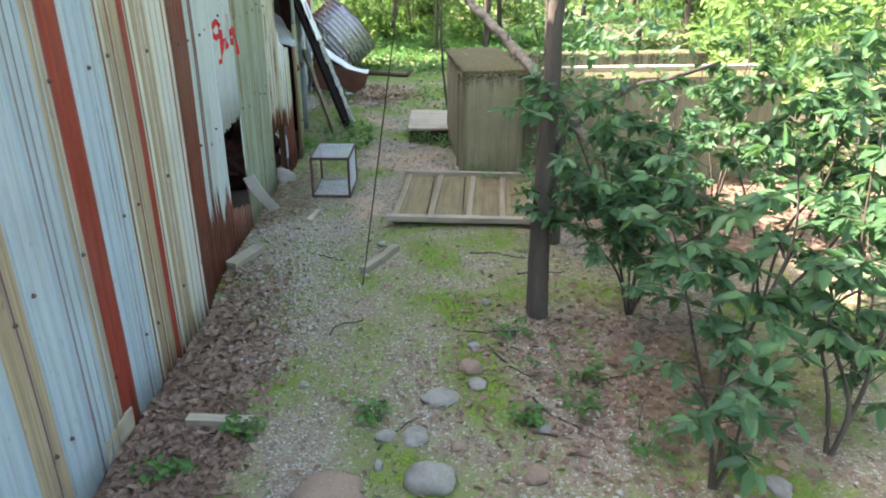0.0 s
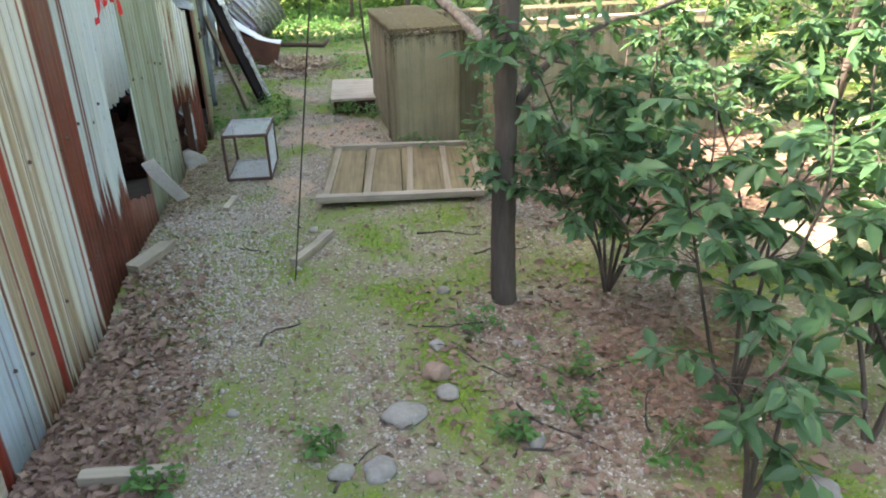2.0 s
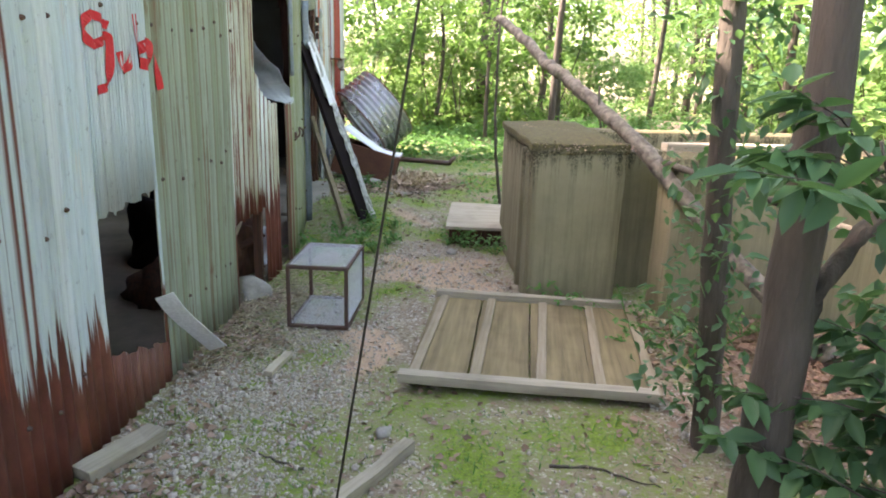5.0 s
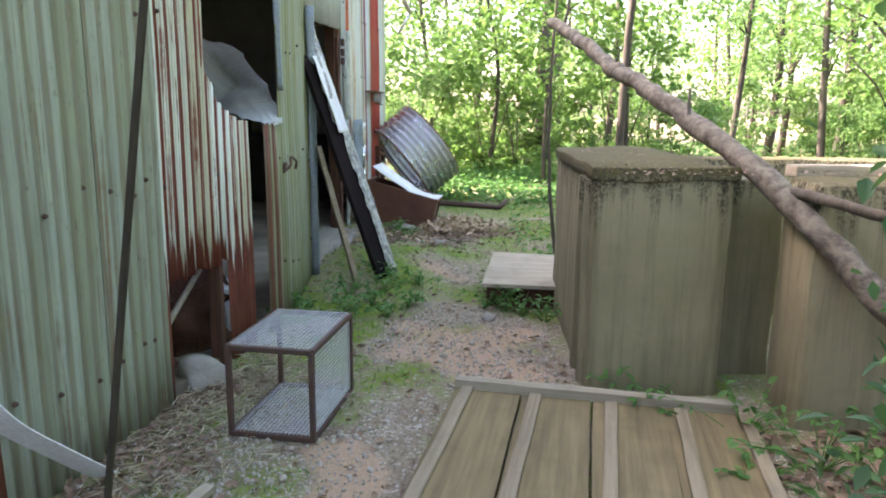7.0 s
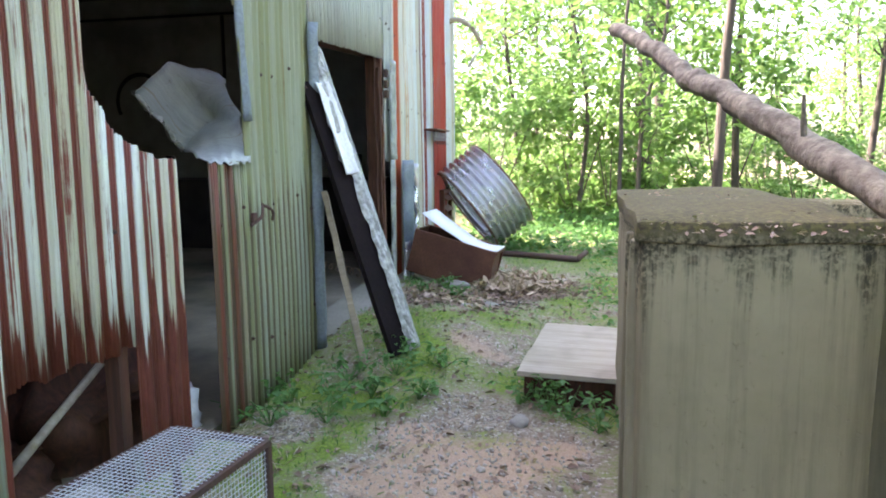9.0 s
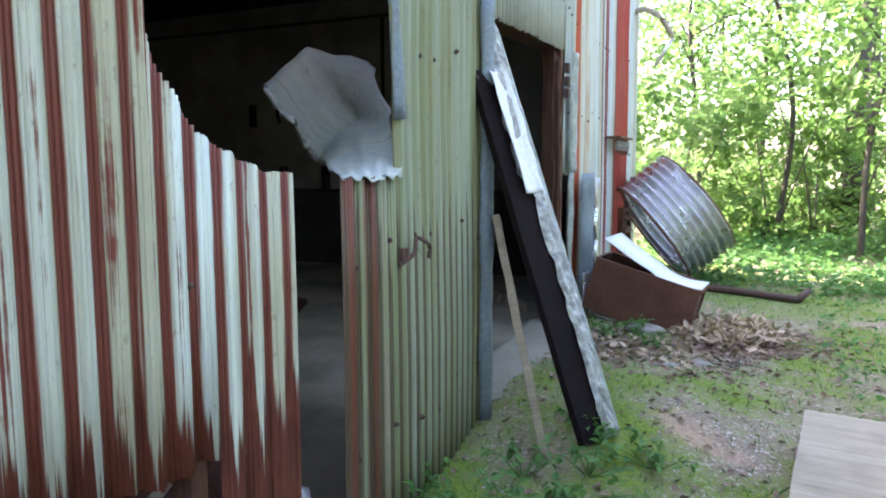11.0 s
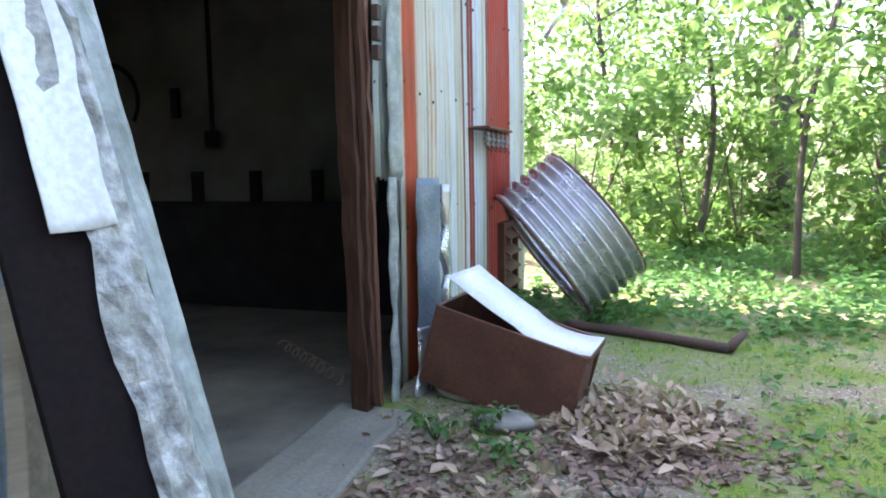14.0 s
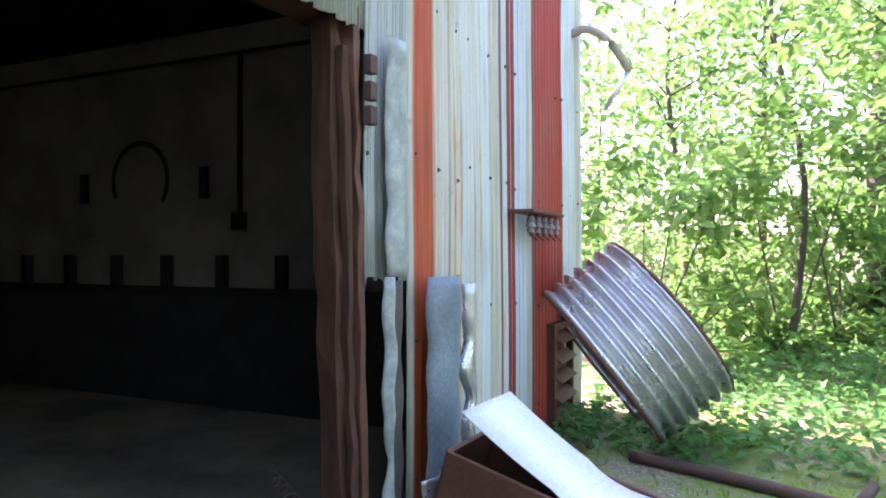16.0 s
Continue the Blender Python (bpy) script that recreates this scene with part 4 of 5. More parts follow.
for i in range(5):
    o = part("slat", one_box(0, 0.1, 0.05, 0.5, 0, 0.012, 0.002), "rust_brown", vent)
    o.matrix_local = pose(0.0, 0, 0.1 + 0.14 * i, 0, 35, 0)
arm = thing("bent_pipe_bracket", pose(-1.0, 14.95, 3.1), "bent weathered conduit pipe sticking out of the wall corner", "pipe bracket")
v2, f2 = tube_data(smooth_line([(0, 0, 0), (0.14, 0.0, 0.02), (0.3, 0.1, -0.08), (0.42, 0.22, -0.28)], 5), [0.035] * 16, 10)
mesh_ob("pipe", v2, f2, "wood_grey", arm, True)
v2, f2 = tube_data([(0.42, 0.22, -0.28), (0.24, 0.15, -0.6)], [0.022, 0.022], 8)
mesh_ob("brace", v2, f2, "galvanised", arm, True)
pipe = thing("iron_pipe", pose(0, 0, 0), "rusty iron pipe lying on the moss", "pipe")
v2, f2 = tube_data(smooth_line([(-0.35, 13.85, 0.1), (0.2, 13.65, 0.105), (0.8, 13.4, 0.1)], 6), [0.036] * 13, 10)
mesh_ob("pipe_length", v2, f2, "iron_dark", pipe, True)
v2, f2 = tube_data([(0.8, 13.4, 0.1), (0.9, 13.62, 0.16)], [0.034, 0.03], 8)
mesh_ob("elbow", v2, f2, "iron_dark", pipe, True)

# ---- cable from the ground ----
cable = thing("guy_cable", pose(0.011, 4.85, 0), "thin dark steel guy cable rising from the ground", "cable")
v2, f2 = tube_data([(0, 0, -0.05), (0.155 * 6.2, 0, 6.2)], [0.0042, 0.0042], 8)
mesh_ob("cable_strand", v2, f2, "cable", cable, True)

# debris on the tank's rim and inside the wall hole
inner = thing("fallen_stick", pose(0, 0, 0), "dark broken stick slanting inside the wall hole", "stick")
v2, f2 = tube_data([(-1.05, 7.1, 0.06), (-0.95, 7.75, 0.5)], [0.02, 0.016], 7, 0.1, 1)
mesh_ob("stick_length", v2, f2, "wood_grey", inner, True)
stud = thing("wall_stud", pose(-0.83, 7.66, 0.0), "dark upright timber stud behind the iron", "stud")
board("stud_board", -0.03, 0.03, -0.03, 0.03, 0.0, 1.2, "wood_dark", stud)
rubble = thing("rubbish_heap", pose(-1.25, 7.9, 0.04), "dark heap of boards, sacking and plastic inside the shed", "rubbish")


def lump(name, c, size, material, seed, amp=0.4):
    bm = bmesh.new()
    bmesh.ops.create_icosphere(bm, subdivisions=4, radius=1)
    for v in bm.verts:
        p = v.co.copy()
        off = Vector((seed * 5.3, 0, 0))
        q = 1 + amp * noise.noise(p * 2.2 + off) + amp * 0.5 * abs(noise.noise(p * 6 + off)) + 0.08 * noise.noise(p * 17 + off)
        v.co = Vector((p.x * size[0], p.y * size[1], max(-0.05, p.z) * size[2])) * q + Vector(c)
    part(name, bm, material, rubble, smooth=True)


lump("sacking", (0, 0, 0), (0.36, 0.42, 0.42), "wood_dark", 1)
lump("sacking", (-0.05, -0.55, 0), (0.3, 0.35, 0.22), "wood_dark", 2)
lump("sacking", (-0.3, 0.3, 0), (0.4, 0.4, 0.6), "bitumen", 3)
lump("plastic_sheet", (0.30, 0.22, 0), (0.12, 0.12, 0.27), "wire", 4, 0.6)
for i, (x, y, L, tilt, turn) in enumerate([(-0.1, -0.75, 0.9, 14, 55), (-0.25, -0.5, 1.0, 24, 80), (0.0, -0.9, 0.8, 8, 100), (-0.2, 0.1, 0.9, 38, 70)]):
    board("broken_board", 0, L, -0.045, 0.045, 0, 0.02, "wood_dark", rubble, pose(x, y, 0.06 + 0.04 * i, 0, -tilt, turn), rough=0.01)
latch = thing("bent_latch", pose(wall_x(8.62) + 0.02, 8.62, 1.0), "small rusted bent latch on the iron sheet", "latch")
v2, f2 = tube_data(smooth_line([(0, -0.08, -0.04), (0.03, -0.02, 0.0), (0.02, 0.02, 0.05), (0.04, 0.08, 0.02), (0.03, 0.1, -0.03)], 4), [0.009] * 17, 6)
mesh_ob("latch_bar", v2, f2, "iron_dark", latch)
part("latch_plate", one_box(-0.005, 0.012, -0.07, -0.03, -0.03, 0.02, 0.003), "iron_dark", latch)

# dried curled strip and a white cable end by the sill
curl = thing("curled_strip", pose(0, 0, 0), "dry brown curled strip coiled on the door sill", "debris")
A, B = Vector((-2.08, 12.58, 0.13)), Vector((-1.33, 11.99, 0.12))
along = (B - A).normalized()
across = along.cross(Vector((0, 0, 1))).normalized()
vs, fs = [], []
for i in range(121):
    t = i / 120
    ang = t * 2 * math.pi * 7
    r = 0.032 + 0.012 * t
    for w in (-0.012, 0.012):
        vs.append(A.lerp(B, t) + along * w + across * math.cos(ang) * r + Vector((0, 0, math.sin(ang) * r)))
    if i:
        fs.append((2 * i - 2, 2 * i - 1, 2 * i + 1, 2 * i))
mesh_ob("coil", vs, fs, "leaf_dry_big", curl, True).modifiers.new("thickness", "SOLIDIFY").thickness = 0.003
hose = thing("white_cable_end", pose(0, 0, 0), "short bent white cable lying beside the cabinet", "cable")
v2, f2 = tube_data(smooth_line([(-0.56, 12.09, 0.13), (-0.41, 11.94, 0.07), (-0.26, 11.85, 0.08)], 6), [0.009] * 13, 7)
mesh_ob("cable_length", v2, f2, "white_enamel", hose, True)
chunk = bmesh.new()
bmesh.ops.create_icosphere(chunk, subdivisions=3, radius=0.16)
for v in chunk.verts:
    v.co = Vector((v.co.x, v.co.y * 0.7, v.co.z * 0.35)) * (1 + 0.35 * noise.noise(v.co * 7))
o = tagged(part("concrete_lump", chunk, "pebble"), "pale broken concrete lump beside the cabinet", "rubble")
o.matrix_world = pose(-0.62, 12.05, 0.10)


# ---- loose planks, bent strip, stones ----
def loose_board(a, b, w, h, material, label, tilt=0):
    a, b = Vector(a), Vector(b)
    L = (b - a).length
    o = thing("loose_plank", pose(a.x, a.y, a.z, 0, 0, math.degrees(math.atan2(b.y - a.y, b.x - a.x))), label, "plank")
    board("plank_board", 0, L, -w / 2, w / 2, 0, h, material, o, pose(0, 0, 0, tilt, -math.degrees(math.asin((b.z - a.z) / L)), 0), rough=0.008)


loose_board((-0.98, 5.2, 0.01), (-0.80, 5.52, 0.02), 0.11, 0.05, "wood_pale_x", "short weathered plank offcut beside the wall base")
loose_board((0.02, 5.03, 0.0), (0.29, 5.45, 0.0), 0.055, 0.055, "wood_pale_x", "pale wooden batten lying on the moss")
loose_board((-0.86, 3.31, 0.005), (-0.52, 3.26, 0.01), 0.06, 0.045, "wood_grey", "grey splintered stake lying in dead leaves")
loose_board((-1.20, 2.75, 0.03), (-1.14, 3.3, 0.02), 0.05, 0.12, "wood_grey", "mossy grey board along the wall base")
loose_board((-0.46, 6.15, 0.0), (-0.40, 6.42, 0.0), 0.05, 0.03, "wood_grey", "small grey wood scrap lying on gravel")
bent = thing("bent_white_strip", pose(0, 0, 0), "bent white-painted metal strip hanging from the wall hole", "metal strip")
v2, f2 = [], []
L = smooth_line([(-0.93, 6.06, 0.46), (-0.90, 6.14, 0.34), (-0.85, 6.3, 0.17), (-0.80, 6.45, 0.015)], 5)
for p in L:
    v2 += [p + Vector((0.05, -0.01, 0.03)), p + Vector((0, 0, 0.008)), p + Vector((-0.05, 0.01, -0.01))]
f2 = [(3 * i + j, 3 * i + j + 1, 3 * i + j + 4, 3 * i + j + 3) for i in range(len(L) - 1) for j in range(2)]
mesh_ob("strip", v2, f2, "white_enamel", bent).modifiers.new("thickness", "SOLIDIFY").thickness = 0.004


def stone(x, y, r, flat=0.6, material="stone", seed=0, label="pale rounded field stone half sunk in the ground"):
    bm = bmesh.new()
    bmesh.ops.create_icosphere(bm, subdivisions=3, radius=1)
    rr = random.Random(seed)
    s = Vector((rr.uniform(0.85, 1.25), rr.uniform(0.75, 1.0), flat))
    off = Vector((seed * 3.1, 0, 0))
    for v in bm.verts:
        c = v.co.copy()
        v.co = Vector((c.x * s.x, c.y * s.y, c.z * s.z)) * r * (1 + 0.35 * noise.noise(c * 1.1 + off) + 0.1 * noise.noise(c * 4 + off))
    o = part("field_stone", bm, material, smooth=True)
    o.matrix_world = pose(x, y, ground_z(x, y) + r * flat * 0.25, 0, 0, rr.uniform(0, 360))
    tagged(o, label, "stone", "stones on the ground")


for i, (x, y, r, fl, m) in enumerate([
    (0.33, 2.78, 0.105, 0.75, "stone"), (0.29, 3.09, 0.07, 0.5, "stone"), (-0.12, 2.72, 0.12, 0.5, "stone_red"), (0.64, 3.66, 0.07, 0.7, "stone_red"), (0.86, 4.46, 0.04, 0.7, "stone"),
    (1.9, 2.58, 0.06, 0.6, "stone"), (0.44, 3.4, 0.09, 0.25, "stone"), (0.83, 2.76, 0.07, 0.6, "stone_red"), (0.66, 3.5, 0.06, 0.4, "stone"), (0.17, 5.58, 0.04, 0.8, "stone"), (0.14, 3.11, 0.05, 0.5, "stone"),
    (0.5, 3.0, 0.045, 0.5, "stone_red"), (0.95, 3.1, 0.04, 0.6, "stone"), (0.7, 3.9, 0.04, 0.6, "stone"), (-0.3, 3.6, 0.03, 0.6, "stone"), (0.1, 2.9, 0.03, 0.6, "stone"), (1.1, 3.8, 0.03, 0.6, "stone"),
    (-0.83, 7.42, 0.12, 0.9, "stone"), (0.15, 10.9, 0.09, 0.3, "stone"), (-0.3, 11.7, 0.13, 0.4, "stone"), (0.62, 8.65, 0.05, 0.6, "stone"), (0.0, 10.6, 0.06, 0.3, "stone")]):
    stone(x, y, r, fl, m, i)


def scatter(name, n, region, material, size, seed, label, category, aspect=0.6, flat=0.25, up=0.006, dens=None, droop=0.0, on_tank=False):
    r = np.random.default_rng(seed)
    pts = []
    while len(pts) < n:
        x, y = r.uniform(region[0], region[1]), r.uniform(region[2], region[3])
        if on_tank:
            if x < 1.72 or y < 7.4 and x > 1.97:
                pts.append((x, y, 1.10 + 0.012 * r.uniform()))
            elif r.uniform() < 0.001:
                break
            continue
        if x < wall_x(min(15.3, y)) + 0.02 or (1.05 < x < 4.4 and 7.1 < y < 9.2):
            continue
        if dens is None or r.uniform() < dens(x, y):
            pts.append((x, y, ground_z(x, y) + up * r.uniform(0.3, 2)))
    V, F = leaf_data(pts, size, r, aspect, flat, droop)
    o = new(name, fast_mesh(name, V, F, material))
    tagged(o, label, category, kind="stuff")


def litter_at(x, y):
    return 0.04 + cover(x, y)[2]


scatter("leaf_litter", 15000, (-1.3, 2.6, 2.4, 12.6), "leaf_dry", 0.042, 1, "dead brown leaves scattered over the ground", "leaf litter", dens=litter_at)
scatter("leaf_litter", 5000, (1.5, 7.5, 2.6, 13), "leaf_dry", 0.07, 2, "dead leaves on the woodland floor", "leaf litter", dens=litter_at)
scatter("curled_leaves", 650, (-0.1, 0.75, 11.3, 12.5), "leaf_dry_big", 0.075, 3, "pile of large curled dry leaves beside the cabinet", "leaf pile", 0.5, 0.5, 0.03, dens=lambda x, y: bump_at(x, y, 0.3, 11.9, 0.4, 0.5), droop=-0.3)
scatter("curled_leaves", 130, (-0.75, 0.1, 10.4, 11.7), "leaf_dry_big", 0.075, 4, "curled dry leaves near the doorway sill", "leaf pile", 0.5, 0.5, 0.02, droop=-0.2)


scatter("dry_straw", 1500, (-1.0, 0.1, 6.2, 8.8), "straw", 0.075, 6, "pale dry straw and grass stems by the wall base", "straw", 0.06, 0.25, 0.012, dens=lambda x, y: bump_at(x, y, -0.7, 7.3, 0.4, 1.4))
scatter("leaf_litter", 3200, (-1.3, -0.2, 2.5, 6.2), "leaf_dry", 0.05, 9, "dead brown leaves drifted along the wall base", "leaf litter", dens=lambda x, y: bump_at(x, y, wall_x(y) + 0.1, 3.6, 0.5, 1.9))
scatter("leaf_litter", 700, (-0.7, 0.7, 9.9, 12.2), "leaf_dry", 0.05, 7, "broken dead leaves before the doorway", "leaf litter", dens=lambda x, y: bump_at(x, y, -0.05, 11.2, 0.6, 0.9))


def build_gravel():
    r = np.random.default_rng(11)
    base = bmesh.new()
    bmesh.ops.create_icosphere(base, subdivisions=1, radius=1)
    bv = np.array([v.co[:] for v in base.verts])
    bf = np.array([[v.index for v in f.verts] for f in base.faces])
    base.free()
    V, F, k = [], [], 0
    while k < 12000:
        x, y = r.uniform(-1.1, 1.9), r.uniform(2.4, 9)
        if x < wall_x(y) + 0.03 or (0.2 < x < 1.75 and 5.8 < y < 7.4) or (x > 1 and y > 7):
            continue
        c = cover(x, y)
        d = 0.32 + 0.9 * bump_at(x, y, -0.5, 5.4, 0.5, 1.7) - 0.5 * c[0] - 0.25 * c[2]
        if r.uniform() > d:
            continue
        s = r.uniform(0.003, 0.009) * (1.9 if r.uniform() < 0.08 else 1)
        V.append(bv * (s * r.uniform(0.7, 1.3, 3)) + (x, y, ground_z(x, y) + s * 0.3))
        F.append(bf + 12 * k)
        k += 1
    o = new("gravel", fast_mesh("gravel", np.concatenate(V), np.concatenate(F), "pebble"))
    tagged(o, "pale loose gravel on the path", "gravel", kind="stuff")


build_gravel()


def twig(x, y, L, ang, seed):
    rr = random.Random(seed)
    a = radians(ang)
    pts = []
    for i in range(4):
        t = L * i / 3
        px, py = x + math.cos(a) * t + rr.gauss(0, 0.03), y + math.sin(a) * t + rr.gauss(0, 0.03)
        pts.append((px, py, ground_z(px, py) + 0.008))
    v, f = tube_data(smooth_line(pts, 4, 0.003, seed), [0.007 - 0.0004 * i for i in range(13)], 6, 0.15, seed)
    tagged(mesh_ob("fallen_twig", v, f, "bark", smooth=True), "thin dark fallen twig on the ground", "twig", "twigs on the ground")


for i, (x, y, L, a) in enumerate([(0.75, 3.95, 0.5, -60), (0.9, 3.3, 0.45, -40), (0.75, 3.05, 0.35, 5), (1.3, 3.4, 0.6, 20), (0.1, 3.0, 0.3, 60), (-0.5, 4.1, 0.35, 150), (-0.2, 4.2, 0.3, 30),
                                   (1.0, 4.05, 0.45, 170), (-0.15, 5.2, 0.35, 140), (0.9, 5.3, 0.4, -20), (1.2, 4.9, 0.4, 10), (0.0, 10.9, 0.4, 20), (0.4, 11.0, 0.5, 100), (0.2, 11.2, 0.4, -30), (1.4, 3.0, 0.4, 60)]):
    twig(x, y, L, a, i)


# ---- plants ----
def grow(name, base, tips, radius, leaf, n, size, label, category, group="", bark="bark", spread=0.3, seed=0, aspect=0.42, wobble=0.05, twigs=5):
    """A woody plant: stems to the tips, twigs on them, and leaves in tufts at the twigs' ends."""
    r = np.random.default_rng(seed)
    o = thing(name, pose(*base), label, category, group)
    clumps, ways = [], []
    for si, tip in enumerate(tips):
        T = Vector(tip)
        P = smooth_line([(0, 0, -0.05), T * 0.35 + Vector(r.normal(0, wobble, 3)), T * 0.7 + Vector(r.normal(0, wobble, 3)), T], 5)
        v, f = tube_data(P, [radius * (1 - 0.75 * i / len(P)) for i in range(len(P))], 8, 0.06, si)
        tw = [(v, f)]
        for k in range(twigs):
            a = P[int(len(P) * r.uniform(0.35, 0.99))]
            d = Vector(r.normal(0, 1, 3))
            d.z = abs(d.z) * 0.35 + 0.05
            e = a + d.normalized() * spread * float(r.uniform(0.5, 1.3))
            tw.append(tube_data([a, (a + e) / 2 + Vector((0, 0, 0.03)), e], [radius * 0.25, radius * 0.18, radius * 0.08], 5))
            for q in range(max(1, n // (len(tips) * twigs))):
                t = float(r.uniform(0.35, 1.0))
                c = a.lerp(e, t) + Vector((0, 0, 0.03 * (1 - t)))
                clumps.append(c[:])
                w = (e - a).normalized() * 0.5 + Vector(r.normal(0, 0.8, 3))
                w.z = w.z * 0.4 - 0.25
                ways.append(w.normalized()[:])
        V, F = join(*tw)
        mesh_ob("stem", V, F, bark, o, True)
    V, F = leaf_data(clumps, size, r, aspect, 0.3, 0.3, ways)
    lv = new("leaves", fast_mesh("leaves", V, F, leaf))
    lv.parent = o
    return o


near_label = "broad-leaved green shrub with thin dark stems"
grow("shrub", (1.60, 2.61, 0.0), [(0.02, -0.02, 0.62), (0.2, 0.1, 0.55), (-0.12, 0.1, 0.5)], 0.013, "leaf_near", 220, 0.11, near_label, "shrub", "shrubs beside the path", spread=0.28, seed=1, twigs=7)
grow("shrub", (2.25, 2.75, 0.0), [(0.1, 0.1, 0.9), (0.3, 0.2, 1.1), (-0.1, 0.3, 0.8)], 0.014, "leaf_near", 320, 0.11, near_label, "shrub", "shrubs beside the path", spread=0.33, seed=2, twigs=8)
grow("shrub", (1.80, 4.25, 0.0), [(-0.35, -0.35, 1.15), (-0.6, -0.3, 1.1), (-0.62, -0.15, 1.5), (0.05, -0.2, 1.5), (0.45, 0.0, 1.35), (0.2, 0.4, 1.3), (-0.25, 0.1, 1.4), (0.7, -0.1, 1.0)], 0.011, "leaf_near", 2900, 0.09, near_label, "shrub", "shrubs beside the path", spread=0.38, seed=3, twigs=12)
grow("shrub", (2.7, 4.2, 0.0), [(0.0, -0.35, 1.5), (0.35, 0.0, 1.9), (-0.2, 0.3, 1.6), (0.5, -0.4, 1.3)], 0.011, "leaf_near", 2200, 0.09, near_label, "shrub", "shrubs beside the path", spread=0.42, seed=4, twigs=12)
grow("shrub", (3.1, 5.8, 0.0), [(0.0, -0.2, 1.5), (0.4, 0.2, 1.8), (-0.3, 0.0, 1.4)], 0.011, "leaf_near", 1700, 0.09, near_label, "shrub", "shrubs beside the path", spread=0.42, seed=5, twigs=11)

grow("shrub", (1.85, 3.1, 0.0), [(-0.4, -0.05, 1.1), (0.1, -0.1, 1.4), (-0.15, 0.2, 1.3), (0.35, 0.1, 1.2)], 0.011, "leaf_near", 620, 0.11, near_label, "shrub", "shrubs beside the path", spread=0.32, seed=6, twigs=10)
grow("shrub", (2.75, 3.3, 0.0), [(-0.3, -0.1, 1.5), (0.1, -0.1, 1.9), (-0.2, 0.2, 1.7), (0.4, 0.1, 1.5)], 0.012, "leaf_near", 900, 0.11, near_label, "shrub", "shrubs beside the path", spread=0.42, seed=7, twigs=11)

# tree by the path, in two stems
tree = thing("forked_tree", pose(1.19, 4.29, 0), "slender grey-barked tree beside the path", "tree")
v, f = tube_data(smooth_line([(0, 0, -0.1), (-0.02, 0, 0.3), (-0.02, 0.01, 0.8), (-0.01, 0.02, 1.4), (0.02, 0.05, 2.2), (0.2, 0.1, 4.0), (0.4, 0.2, 6.5)], 5, 0.004, 1), [0.075 - 0.0015 * i for i in range(31)], 14, 0.06, 1)
mesh_ob("trunk", v, f, "bark", tree, True)
v, f = tube_data(smooth_line([(0.0, 0.01, 1.0), (0.12, 0.05, 1.2), (0.45, 0.1, 1.45), (1.1, 0.2, 1.6)], 4, 0.006, 2), [0.03 - 0.0015 * i for i in range(13)], 8, 0.08, 2)
mesh_ob("limb", v, f, "bark", tree, True)
tree2 = thing("slender_tree", pose(1.60, 5.5, 0), "thin vine-covered grey tree behind the forked trunk", "tree")
v, f = tube_data(smooth_line([(0, 0, -0.1), (-0.06, -0.02, 0.7), (-0.14, -0.05, 1.6), (-0.2, 0.0, 3.0), (-0.1, 0.1, 6.0)], 5, 0.004, 3), [0.06 - 0.0012 * i for i in range(21)], 12, 0.06, 3)
mesh_ob("trunk", v, f, "bark", tree2, True)
rg = np.random.default_rng(77)
pts = [(0.11 * rg.normal() - 0.08, 0.13 * rg.normal(), rg.uniform(0.15, 2.4)) for i in range(1000)]
V, F = leaf_data(pts, 0.06, rg, 0.5, 0.5, 0.3)
lv = new("vine_leaves", fast_mesh("vine_leaves", V, F, "leaf_near"))
lv.parent = tree2
pts = [(0.12 + abs(0.4 * rg.normal()), 0.25 * rg.normal(), rg.uniform(0.9, 2.0)) for i in range(420)]
V, F = leaf_data(pts, 0.075, rg, 0.5, 0.5, 0.3)
lv = new("leaves", fast_mesh("leaves", V, F, "leaf_near"))
lv.parent = tree

# crowns on both trunks, above view, added to hold skylight off the ground
for owner, top, size, seed in ((tree, (0.35, 0.1, 5.0), (1.9, 1.9, 1.3), 71), (tree2, (0.5, 0.3, 4.8), (1.8, 1.8, 1.2), 72)):
    rg = np.random.default_rng(seed)
    hubs = rg.normal(0, 0.55, (40, 3)) * size + top
    for k in range(8):
        q = Vector(hubs[k])
        v, f = tube_data([(top[0] * 0.6, top[1] * 0.6, q.z - 0.9), (q + Vector((top[0], top[1], q.z - 0.5))) / 2, q], [0.03, 0.018, 0.008], 6)
        mesh_ob("limb", v, f, "bark", owner, True)
    V, F = leaf_data(hubs[rg.integers(0, 40, 3600)] + rg.normal(0, 0.3, (3600, 3)), 0.13, rg, 0.5, 0.4, 0.25)
    lv = new("crown", fast_mesh("crown", V, F, "leaf_tree"))
    lv.parent = owner

